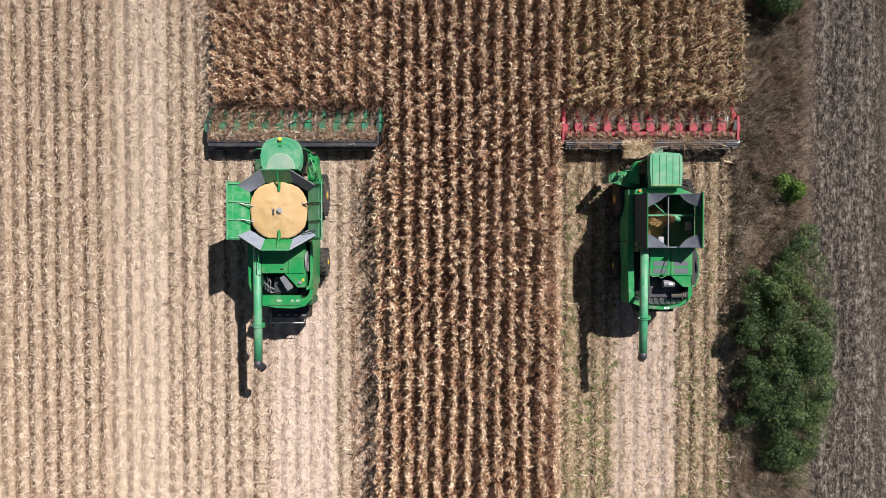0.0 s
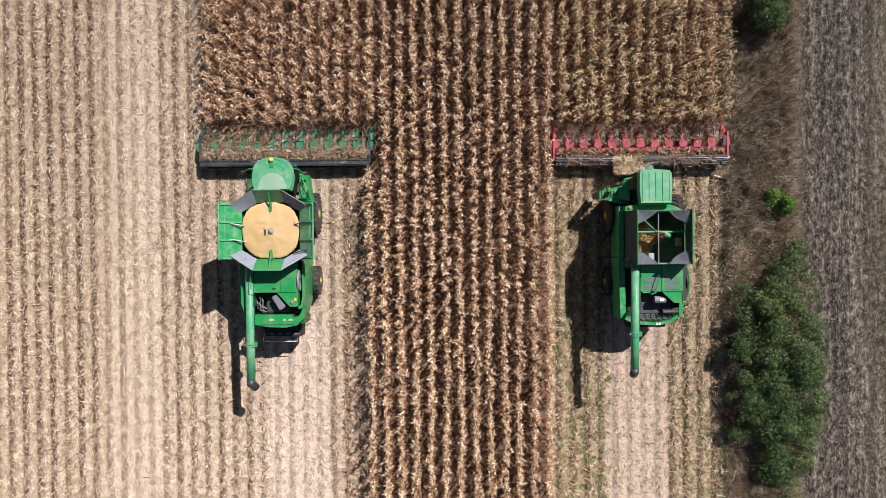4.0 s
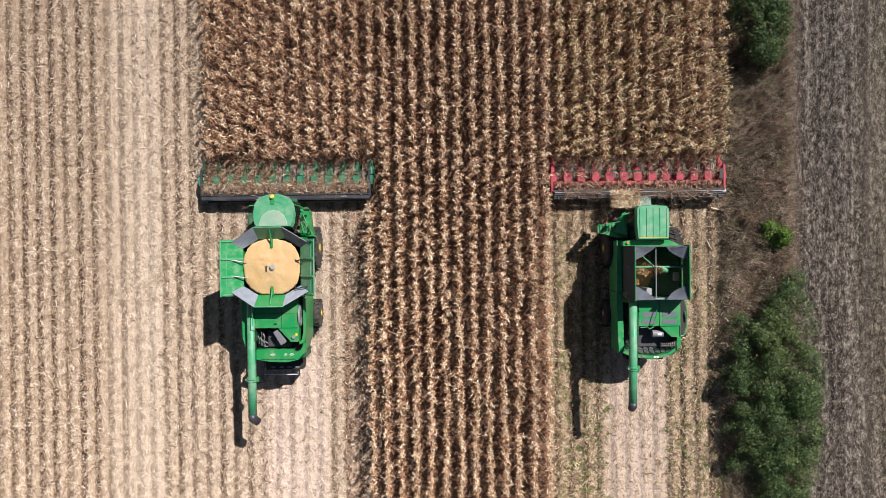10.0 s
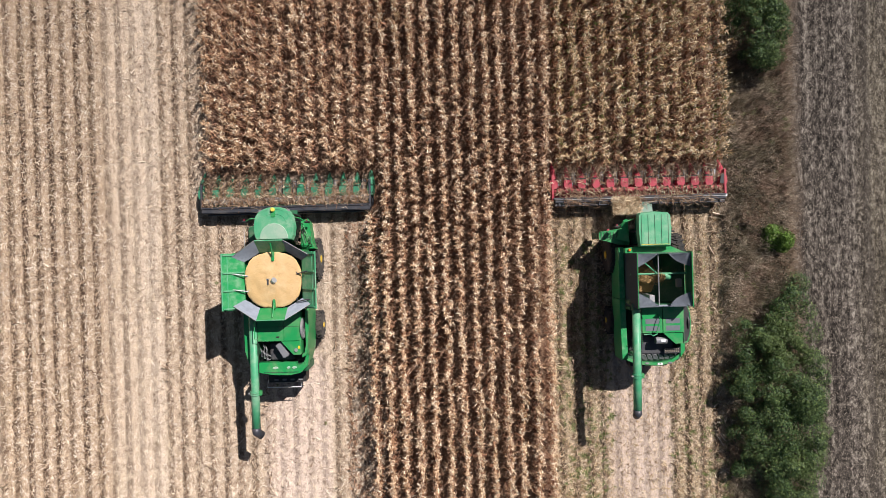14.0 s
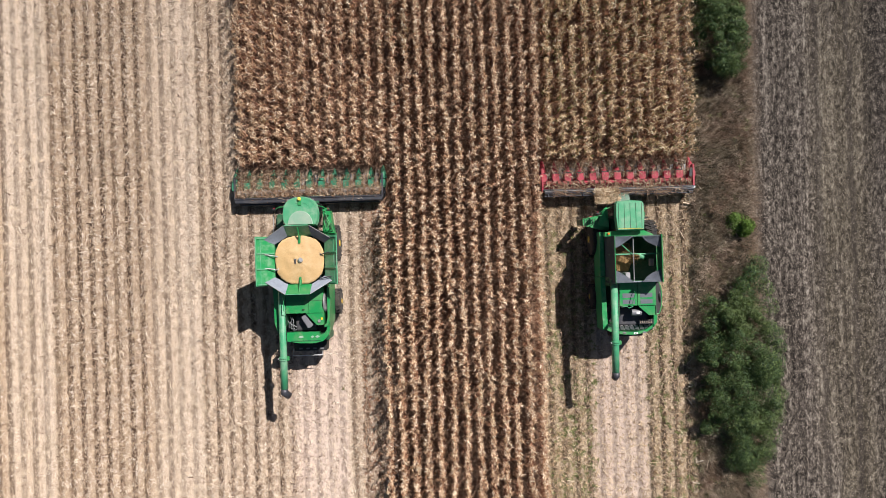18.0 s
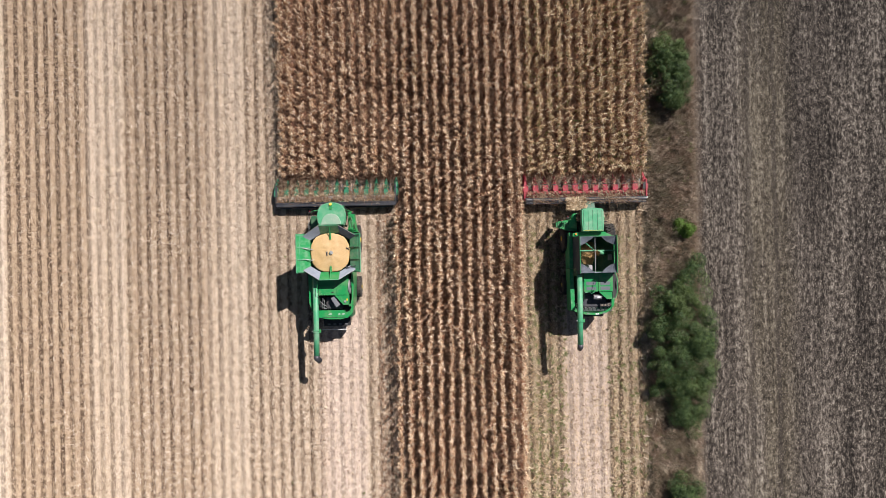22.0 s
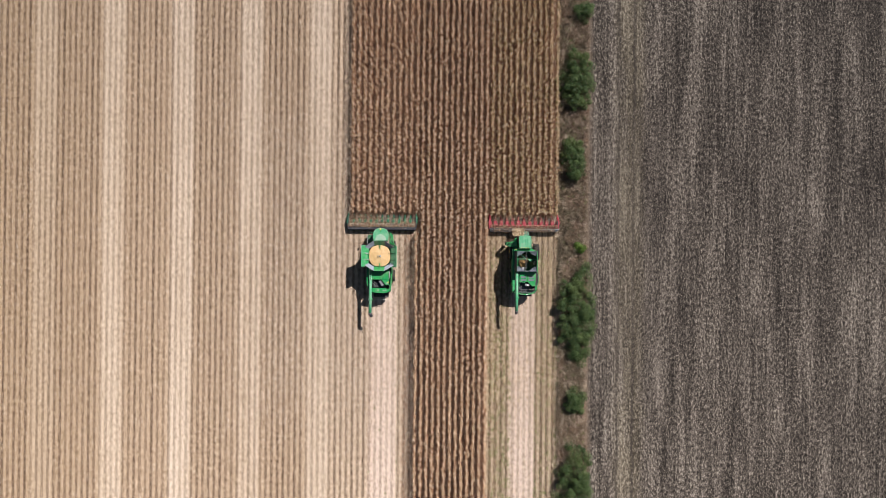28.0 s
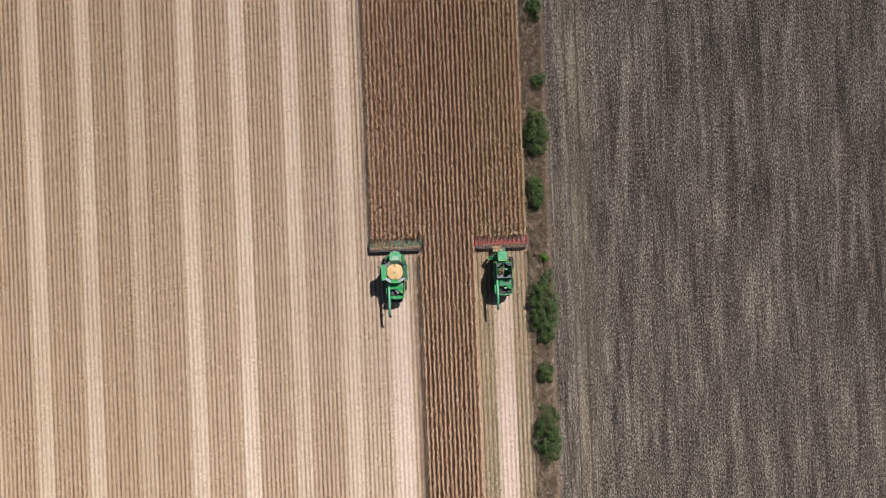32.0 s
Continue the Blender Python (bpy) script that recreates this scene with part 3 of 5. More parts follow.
# ---- bushes ----
def bush(label, x, y, rx, ry, h, leaves, material, leaf=0.085):
    """Several stems with limbs under a ragged crown of small leaves."""
    base = tagged(new("bush"), label, "bush", "bushes in the hedge")
    base.location = (x, y, 0)
    lumps = []
    n = max(9, int(rx * ry * 10))
    ph = rng.uniform(0, 6.28, 3)
    for k in range(n):
        a, r = rng.uniform(0, 6.28), math.sqrt(rng.random())
        r *= 0.98 + 0.14 * math.sin(3 * a + ph[0]) + 0.13 * math.sin(5 * a + ph[1]) + 0.1 * math.sin(9 * a + ph[2])
        cx, cy = math.cos(a) * r * (rx - 0.45), math.sin(a) * r * (ry - 0.45)
        lumps.append((cx, cy, h * (0.82 - 0.42 * r * r) * rng.uniform(0.5, 1.15), rng.uniform(0.18, 0.7) * min(1.0, 0.45 + 0.25 * min(rx, ry))))
    stems = max(2, int(n / 14))
    for k in range(stems):
        bx, by = rng.normal(0, rx * 0.25), rng.normal(0, ry * 0.3)
        near = sorted(lumps, key=lambda l: (l[0] - bx) ** 2 + (l[1] - by) ** 2)[:5]
        fork = (bx + rng.normal(0, 0.1), by + rng.normal(0, 0.1), h * 0.32)
        wood = [prism((bx, by, -0.05), fork, 0.09, 0.055, 6)]
        for l in near:
            wood.append(prism(fork, (l[0], l[1], l[2]), 0.045, 0.012, 5))
        v, q = joined(wood)
        t = mesh_np("trunk", v, q, M_BARK)
        t.parent = base
    L = np.array(lumps)
    pick = rng.integers(0, n, leaves)
    d = rng.normal(0, 1, (leaves, 3))
    d /= np.linalg.norm(d, axis=1)[:, None]
    rad = L[pick, 3] * rng.uniform(0.55, 1.08, leaves) ** 0.6
    c = L[pick, :3] + d * rad[:, None] * (1.0, 1.0, 0.8)
    # a lower layer fills the hollows between the lumps
    fill = rng.random(leaves) < 0.08
    ang, rr = rng.uniform(0, 6.283, leaves), np.sqrt(rng.random(leaves)) * 0.78
    c[fill] = np.stack([np.cos(ang) * rr * rx, np.sin(ang) * rr * ry, h * (0.62 - 0.3 * rr * rr) * rng.uniform(0.5, 1.1, leaves)], -1)[fill]
    c[:, 2] = np.maximum(c[:, 2], 0.12)
    # each leaf: a folded rhomb facing mostly outwards
    nrm = d + rng.normal(0, 0.55, (leaves, 3)) + (0, 0, 0.35)
    nrm /= np.linalg.norm(nrm, axis=1)[:, None]
    u = np.cross(nrm, rng.normal(0, 1, (leaves, 3)))
    u /= np.linalg.norm(u, axis=1)[:, None]
    w = np.cross(nrm, u)
    s = (leaf * rng.uniform(0.6, 1.3, leaves))[:, None]
    vv = np.stack([c - u * s * 0.6, c + w * s * 0.3 + nrm * s * 0.12, c + u * s * 0.6, c - w * s * 0.3 + nrm * s * 0.12], 1).reshape(-1, 3)
    crown = mesh_np("crown", vv, np.arange(len(vv)).reshape(-1, 4), material)
    crown.parent = base
    return base


bush("long dense dark green bush beside the cut lane", 15.8, -10.5, 2.9, 6.1, 2.7, 84000, M_BUSH)
bush("small bright green shrub alone in dry grass", 16.2, -2.0, 1.05, 0.9, 1.35, 5600, M_WEED, 0.09)
bush("dark green bush at the corn's edge", 15.2, 9.2, 1.9, 3.1, 2.4, 27000, M_BUSH)
bush("large round dark green bush at the field's edge", 15.6, 19.3, 2.6, 4.4, 3.0, 44000, M_BUSH)
bush("small dark green bush among dry grass", 16.6, 28.2, 1.5, 1.6, 1.8, 11000, M_BUSH)
bush("small dark green bush among dry grass", 16.2, 40.5, 1.6, 2.6, 2.0, 14000, M_BUSH)
bush("dark green bush in the overgrown strip", 15.7, -21.3, 1.7, 2.3, 2.0, 16000, M_BUSH)
bush("broad dark green bush in the overgrown strip", 15.8, -32.0, 2.6, 5.2, 2.6, 48000, M_BUSH)


# ---- machines ----
M_GREEN = painted("green_paint", (0.014, 0.25, 0.068), 0.32, 0.0, 0.22)
M_GREEN_DUSTY = painted("dusty_green_paint", (0.055, 0.31, 0.145), 0.45, 0.0, 0.5, (0.4, 0.45, 0.35))
M_GREEN_SCUFFED = painted("scuffed_green_paint", (0.016, 0.26, 0.075), 0.35, 0.0, 0.55, (0.3, 0.44, 0.3), 1.6)
# darker green for chassis, axles, tank inside, steps and seams
M_GREEN_DARK = painted("dark_green", (0.012, 0.1, 0.042), 0.4, 0.0, 0.25)
M_ROOF_CAP = painted("dusty_roof_cap", (0.26, 0.42, 0.3), 0.6, 0.0, 0.6, (0.5, 0.5, 0.42))
M_RUBBER = painted("tyre_rubber", (0.022, 0.021, 0.02), 0.8, 0.0, 0.45, (0.2, 0.16, 0.12))
M_FLAP = painted("grey_rubber_sheet", (0.27, 0.295, 0.34), 0.75, 0.0, 0.5, (0.13, 0.135, 0.15), 2.2)
M_YELLOW = painted("yellow_paint", (0.75, 0.5, 0.02), 0.4, 0.0, 0.2)
M_BLACK = painted("black_plastic", (0.014, 0.014, 0.015), 0.55, 0.0, 0.25, (0.14, 0.11, 0.085))
M_STEEL = painted("worn_steel", (0.42, 0.42, 0.42), 0.42, 0.6, 0.3)
M_DARKSTEEL = painted("dark_steel", (0.05, 0.052, 0.062), 0.45, 0.3, 0.35, (0.2, 0.17, 0.14))
M_RED = painted("red_plastic", (0.36, 0.018, 0.042), 0.55, 0.0, 0.5, (0.34, 0.15, 0.125), 2.5)
M_SNOUT = painted("green_plastic", (0.025, 0.19, 0.1), 0.45, 0.0, 0.4, (0.25, 0.26, 0.18))
M_WHITE = painted("white_paint", (0.75, 0.75, 0.73), 0.45, 0.0, 0.2)
M_GREYBOX = painted("grey_plastic", (0.17, 0.175, 0.19), 0.5, 0.0, 0.3)
M_AMBER = painted("amber_lens", (0.85, 0.62, 0.1), 0.2, 0.0, 0.05)
M_ORANGE = painted("orange_lens", (0.8, 0.2, 0.03), 0.2, 0.0, 0.05)
M_OLIVE = painted("blue_grey_sheet", (0.02, 0.045, 0.056), 0.65, 0.0, 0.12, (0.1, 0.11, 0.11))
M_GRIP = painted("grey_grip_tape", (0.15, 0.17, 0.19), 0.75, 0.0, 0.35, (0.28, 0.3, 0.26), 2.0)
g = Nodes("cab_glass", 0.05)
g.color((0.02, 0.025, 0.025))
g.bsdf.inputs["Coat Weight"].default_value = 0.6
M_GLASS = g.mat


def grain_material():
    m = Nodes("corn_grain", 0.6)
    p = m.position()
    k = m.add("TexVoronoi")
    m.put(k.inputs["Vector"], p)
    k.inputs["Scale"].default_value = 90.0
    big = m.noise(p, 2.2, 4.0, 0.6)
    c = m.ramp(k.outputs[0], (0.0, (0.76, 0.56, 0.29)), (0.5, (0.62, 0.42, 0.19)), (1.0, (0.33, 0.18, 0.065)))
    c = m.mix(m.math("MULTIPLY", m.step(big, 0.4, 0.75), 0.4), c, (0.72, 0.57, 0.34))
    m.color(c)
    m.bump(k.outputs[0], 0.5, 0.012)
    return m.mat


M_GRAIN = grain_material()
M_GRAIN_DUSTY = painted("dusty_grain", (0.52, 0.33, 0.14), 0.8, 0.0, 0.4, (0.24, 0.15, 0.08), 4.0)


def part(name, bm, material, parent, label="", smooth=False):
    bmesh.ops.recalc_face_normals(bm, faces=bm.faces)
    me = bpy.data.meshes.new(name)
    bm.to_mesh(me)
    bm.free()
    me.materials.append(material)
    if smooth:
        me.polygons.foreach_set("use_smooth", [True] * len(me.polygons))
    ob = new(name, me)
    ob.parent = parent
    if label:
        ob["label"] = label
    return ob


def bevelled(bm, width, segments=2):
    if width:
        edges = [e for e in bm.edges if e.is_manifold and e.calc_face_angle(0) > 0.5]
        bmesh.ops.bevel(bm, geom=edges, offset=width, segments=segments, affect="EDGES", clamp_overlap=True)
    return bm


def box(a, b, bevel=0.02, bm=None):
    fresh = bm is None
    bm = bm or bmesh.new()
    vs = bmesh.ops.create_cube(bm, size=1.0)["verts"]
    for v in vs:
        v.co = Vector([p + (q - p) * (c + 0.5) for p, q, c in zip(a, b, v.co)])
    return bevelled(bm, bevel) if fresh else bm


def outline(points, z0, z1, bevel=0.03, top=1.0, segments=2):
    """A slab with the given plan; top shrinks the upper outline towards its centre."""
    bm = bmesh.new()
    cx = sum(p[0] for p in points) / len(points)
    cy = sum(p[1] for p in points) / len(points)
    lo = [bm.verts.new((x, y, z0)) for x, y in points]
    hi = [bm.verts.new((cx + (x - cx) * top, cy + (y - cy) * top, z1)) for x, y in points]
    n = len(points)
    bm.faces.new(lo[::-1])
    bm.faces.new(hi)
    for i in range(n):
        bm.faces.new((lo[i], lo[(i + 1) % n], hi[(i + 1) % n], hi[i]))
    return bevelled(bm, bevel, segments)


def tube(points, radius, n=12, bm=None, caps=True):
    """A round bar through the points; radius may be a list."""
    bm = bm or bmesh.new()
    pts = [Vector(p) for p in points]
    radii = radius if isinstance(radius, (list, tuple)) else [radius] * len(pts)
    rings = []
    for i, p in enumerate(pts):
        d = (pts[min(i + 1, len(pts) - 1)] - pts[max(i - 1, 0)]).normalized()
        u = d.orthogonal().normalized() if abs(d.z) > 0.9 else d.cross(Vector((0, 0, 1))).normalized()
        w = d.cross(u)
        rings.append([bm.verts.new(p + (u * math.cos(a) + w * math.sin(a)) * radii[i]) for a in (2 * math.pi * k / n for k in range(n))])
    for r, s in zip(rings, rings[1:]):
        for k in range(n):
            bm.faces.new((r[k], r[(k + 1) % n], s[(k + 1) % n], s[k]))
    if caps:
        bm.faces.new(rings[0][::-1])
        bm.faces.new(rings[-1])
    return bm


def plate(corners, thick=0.03, bm=None, cuts=0, sag=0.0):
    """A sheet over four corners, with thickness; sag bows it downwards."""
    bm = bm or bmesh.new()
    a, b, c, d = [Vector(p) for p in corners]
    nrm = (b - a).cross(d - a).normalized() * thick
    n = cuts + 2
    def lay(off):
        rows = []
        for i in range(n):
            u = i / (n - 1)
            row = []
            for j in range(n):
                v = j / (n - 1)
                p = a.lerp(b, u).lerp(d.lerp(c, u), v) + off
                p.z -= sag * 4 * u * (1 - u) * v
                row.append(bm.verts.new(p))
            rows.append(row)
        return rows
    f, g2 = lay(Vector()), lay(nrm)
    for i in range(n - 1):
        for j in range(n - 1):
            bm.faces.new((f[i][j], f[i + 1][j], f[i + 1][j + 1], f[i][j + 1]))
            bm.faces.new((g2[i][j + 1], g2[i + 1][j + 1], g2[i + 1][j], g2[i][j]))
    for i in range(n - 1):
        for r, s in (((f[i][0], g2[i][0]), (f[i + 1][0], g2[i + 1][0])), ((f[i][-1], g2[i][-1]), (f[i + 1][-1], g2[i + 1][-1])), ((f[0][i], g2[0][i]), (f[0][i + 1], g2[0][i + 1])), ((f[-1][i], g2[-1][i]), (f[-1][i + 1], g2[-1][i + 1]))):
            bm.faces.new((r[0], s[0], s[1], r[1]))
    return bm


def lathe_x(profile, cx, cy, cz, n=40):
    """Turns (x, r) pairs round an axle along x."""
    bm = bmesh.new()
    rings = [[bm.verts.new((cx + x, cy + math.cos(2 * math.pi * k / n) * r, cz + math.sin(2 * math.pi * k / n) * r)) for k in range(n)] for x, r in profile]
    for a, b in zip(rings, rings[1:]):
        for k in range(n):
            bm.faces.new((a[k], a[(k + 1) % n], b[(k + 1) % n], b[k]))
    bm.faces.new(rings[0])
    bm.faces.new(rings[-1][::-1])
    return bm


def wheel(parent, x_in, x_out, y, r, lugs=22):
    """Tyre with bar treads on a yellow rim; x_out is the outer face."""
    s = 1 if x_out > x_in else -1
    w = abs(x_out - x_in)
    rr = r * 0.54
    bm = lathe_x([(0, rr), (0.02 * s, r * 0.8), (0.1 * s, r * 0.93), ((w - 0.1) * s, r * 0.93), ((w - 0.02) * s, r * 0.8), (w * s, rr)], x_in, y, r, 44)
    for k in range(lugs):
        for half in (0, 1):
            a = 2 * math.pi * (k + 0.5 * half) / lugs
            x0, x1 = (0.03, 0.54) if half == 0 else (0.46, 0.97)
            skew = 0.16 if half == 0 else -0.16
            vs = bmesh.ops.create_cube(bm, size=1.0)["verts"]
            for v in vs:
                u = x0 + (x1 - x0) * (v.co.x + 0.5)
                ang = a + v.co.y * 0.075 + skew * (u - 0.5) * 2
                rad = r * (0.91 + 0.09 * (v.co.z + 0.5))
                v.co = Vector((x_in + u * w * s, y + math.cos(ang) * rad, r + math.sin(ang) * rad))
    hub = part("wheel", bm, M_RUBBER, parent, "dusty black bar-tread tyre")
    xo = x_out - 0.035 * s
    bm = lathe_x([(0.02 * s, rr * 1.02), (0.034 * s, rr * 0.97), (0.03 * s, rr * 0.9), (0.012 * s, rr * 0.76), (0.012 * s, rr * 0.36), (0.06 * s, rr * 0.3), (0.07 * s, rr * 0.12)], xo, y, r, 36)
    part("rim", bm, M_YELLOW, hub, "yellow steel wheel rim")
    for k in range(8):
        a = 2 * math.pi * k / 8
        c = Vector((xo - 0.01 * s, y + math.cos(a) * rr * 0.5, r + math.sin(a) * rr * 0.5))
        part("bolt", tube((c, c + Vector((0.05 * s, 0, 0))), 0.028, 6), M_STEEL, hub)
    return hub


def seam(parent, pts, width=0.012, material=None):
    bm = tube(pts, width, 6)
    return part("seam", bm, material or M_GREEN_DARK, parent)


def heap(name, label, hx, hy, points, z_rim, z_top, material, rings=14, bump=0.04, peak=(0, 0), power=1.3):
    """A mound of loose grain over the plan given by points."""
    n = 48
    cx, cy = peak
    ring_pts = []
    m = len(points)
    for k in range(n):
        u = k / n * m
        i, f = int(u), u - int(u)
        a, b = points[i % m], points[(i + 1) % m]
        ring_pts.append((a[0] + (b[0] - a[0]) * f, a[1] + (b[1] - a[1]) * f))
    bm = bmesh.new()
    layers = []
    for r in range(1, rings + 1):
        s = r / rings
        row = []
        for x, y in ring_pts:
            px, py = cx + (x - cx) * s, cy + (y - cy) * s
            z = z_top + (z_rim - z_top) * s ** power + bump * noise.noise(Vector((px * 2.2, py * 2.2, 3.1))) + bump * 0.5 * noise.noise(Vector((px * 7, py * 7, 1.3)))
            row.append(bm.verts.new((px, py, z)))
        layers.append(row)
    top = bm.verts.new((cx, cy, z_top))
    for k in range(n):
        bm.faces.new((top, layers[0][k], layers[0][(k + 1) % n]))
        for a, b in zip(layers, layers[1:]):
            bm.faces.new((a[k], b[k], b[(k + 1) % n], a[(k + 1) % n]))
    skirt = [bm.verts.new((v.co.x, v.co.y, z_rim - 0.25)) for v in layers[-1]]
    for k in range(n):
        bm.faces.new((layers[-1][k], skirt[k], skirt[(k + 1) % n], layers[-1][(k + 1) % n]))
    bm.faces.new(skirt)
    ob = part(name, bm, material, None, "", True)
    ob.location = (hx, hy, 0)
    return tagged(ob, label, "grain", kind="stuff")


# ---- corn headers ----
def snout(y0, y1, z0, z1, width):
    """A half-cone divider, tip forwards and low."""
    bm = bmesh.new()
    rings = []
    for s in (0.0, 0.18, 0.4, 0.62, 0.82, 1.0):
        y = y1 + (y0 - y1) * s
        w = width * (0.06 + 0.94 * s ** 0.75)
        zt = z0 + (z1 - z0) * s ** 0.7
        ring = []
        for k in range(7):
            a = math.pi * k / 6
            ring.append(bm.verts.new((math.cos(a) * w / 2, y, max(0.06, zt - w * 0.75 * (1 - math.sin(a))))))
        rings.append(ring)
    for a, b in zip(rings, rings[1:]):
        for k in range(6):
            bm.faces.new((a[k], a[k + 1], b[k + 1], b[k]))
        bm.faces.new((a[0], b[0], b[6], a[6]))
    bm.faces.new(rings[0])
    bm.faces.new(rings[-1][::-1])
    return bm


def header(hx, hy, label, mat_snout, mat_deck, red):
    h = tagged(new("corn_header"), label, "corn header", "corn headers")
    h.location = (hx, hy, 0)
    half = 4.4 if red else 4.3
    part("trough", outline([(-half, 0.22), (half, 0.22), (half, 0.95), (-half, 0.95)], 0.28, 0.42, 0.02), mat_deck, h)
    part("back_wall", box((-half, 0.17, 0.3), (half, 0.25, 0.98)), M_DARKSTEEL, h)
    if red:
        for y, z, r, m in ((0.14, 0.97, 0.02, M_STEEL), (0.04, 0.9, 0.06, M_DARKSTEEL), (-0.06, 0.84, 0.018, M_STEEL), (-0.15, 0.78, 0.045, M_DARKSTEEL)):
            part("frame_tube", tube([(-half + 0.1, y, z), (half - 0.05, y, z)], r, 10), m, h)
        for k in range(9):
            x = -half + 0.3 + k * (2 * half - 0.6) / 8
            part("bracket", box((x - 0.04, -0.18, 0.7), (x + 0.04, 0.2, 0.92), 0.01), M_DARKSTEEL, h)
    else:
        part("beam", box((-half, -0.06, 0.62), (half, 0.26, 0.92), 0.04), M_DARKSTEEL, h, "dark steel rear beam")
        part("beam_lip", tube([(-half, 0.2, 0.94), (half, 0.2, 0.94)], 0.025, 8), M_STEEL, h)
        part("frame_tube", tube([(-half + 0.2, -0.1, 0.5), (half - 0.2, -0.1, 0.5)], 0.06, 10), M_DARKSTEEL, h)
    # cross auger with flighting
    bm = tube([(-half + 0.1, 0.6, 0.62), (half - 0.1, 0.6, 0.62)], 0.13, 14)
    auger = part("auger", bm, M_STEEL if not red else M_RED, h)
    bm = bmesh.new()
    for side in (-1, 1):
        prev = None
        for k in range(0, 15 * 12 + 1):
            a = side * k / 15 * 2 * math.pi
            x = side * (0.5 + (half - 0.7) * k / 180)
            p = bm.verts.new((x, 0.6 + math.cos(a) * 0.12, 0.62 + math.sin(a) * 0.12))
            q = bm.verts.new((x, 0.6 + math.cos(a) * 0.27, 0.62 + math.sin(a) * 0.27))
            if prev:
                bm.faces.new((prev[0], p, q, prev[1]))
            prev = (p, q)
    part("flighting", bm, M_STEEL, auger)
    # row units and snouts
    pitch = 0.722
    for k in range(12):
        x = (k - 5.5) * pitch
        for s in (-1, 1):
            part("deck_plate", box((x + s * 0.05 - 0.03, 0.9, 0.42), (x + s * 0.05 + 0.03, 1.55, 0.46), 0.006), M_STEEL, h)
            part("gathering_chain", tube([(x + s * 0.11, 0.85, 0.52), (x + s * 0.1, 1.45, 0.44), (x + s * 0.12, 1.58, 0.42)], 0.028, 6), M_DARKSTEEL, h)
    for k in range(13):
        x = (k - 6) * pitch
        end = k in (0, 12)
        b = 0.25 if red else 0.19
        hood = outline([(x - b * 0.7, 0.66), (x + b * 0.7, 0.66), (x + b, 0.86), (x + b * 0.9, 1.22), (x - b * 0.9, 1.22), (x - b, 0.86)], 0.44, 0.8, 0.14, 0.8, 3)
        ob = part("hood", hood, mat_snout, h)
        nose = snout(1.22, 2.12 if end else 1.98, 0.12, 0.8 if end else 0.72, 0.46 if end else 0.46)
        for v in nose.verts:
            v.co.x += x
        part("snout", nose, mat_snout, h)
        if red:
            part("hinge", box((x - 0.2, 1.16, 0.55), (x + 0.2, 1.26, 0.74), 0.02), M_BLACK, h, "black hinge band")
    for s in (-1, 1):
        x = s * half
        part("end_panel", outline([(x - 0.05, 0.1), (x + 0.05, 0.1), (x + 0.05, 1.5), (x - 0.05, 1.5)], 0.25, 0.86, 0.03), mat_snout if red else M_DARKSTEEL, h)
        part("skid", box((x - 0.12, 0.2, 0.0), (x + 0.12, 0.9, 0.3), 0.03), M_DARKSTEEL, h)
    if red:
        part("reflector", box((half - 0.16, 0.1, 0.86), (half + 0.06, 0.24, 0.9), 0.01), M_WHITE, h)
        part("guard", outline([(half - 0.28, 0.8), (half - 0.1, 0.75), (half - 0.06, 1.25), (half - 0.2, 1.3)], 0.8, 0.88, 0.03), M_BLACK, h, "black end cover")
    return h


BITS = LEAF_BITS + STRAWS[:14]


def stalk():
    """A snapped length of corn stalk with a torn end."""
    L, w = rng.uniform(0.35, 1.1), rng.uniform(0.014, 0.024)
    a, b = (-L / 2, 0, 0.02), (L / 2, rng.normal(0, 0.05), 0.02 + rng.uniform(0, 0.08))
    return joined([prism(a, b, w * 0.5, w * 0.4, 4), ribbon((b, (b[0] + 0.1, b[1] + 0.07, b[2]), (b[0] + 0.16, b[1] + 0.18, b[2] - 0.03)), (w, w * 1.6, 0.006), ((0, 1, 0.2),) * 3)])


STALKS = [stalk() for _ in range(16)]


def residue(hx, hy, label, boxes, count_m2, lo=0.8, hi=1.5, bits=BITS, material=None):
    vs, qs, b = [], [], 0
    for x0, x1, y0, y1, z0, z1 in boxes:
        n = int((x1 - x0) * (y1 - y0) * count_m2)
        pl = np.stack([rng.uniform(x0, x1, n) + hx, rng.uniform(y0, y1, n) + hy, rng.uniform(z0, z1, n)], -1)
        v, q = scatter(bits, rng.integers(0, len(bits), n), pl, rng.uniform(0, 6.283, n), rng.uniform(lo, hi, n))
        vs.append(v)
        qs.append(q + b)
        b += len(v)
    return tagged(mesh_np("crop_residue", np.concatenate(vs), np.concatenate(qs), material or M_RESIDUE), label, "crop residue", "", "stuff")


M_RESIDUE = island("dusty_crop_residue", ((0.0, (0.1, 0.052, 0.032)), (0.35, (0.24, 0.14, 0.085)), (0.75, (0.43, 0.285, 0.18)), (0.93, (0.66, 0.52, 0.36)), (1.0, (0.86, 0.76, 0.6))), 0.75)


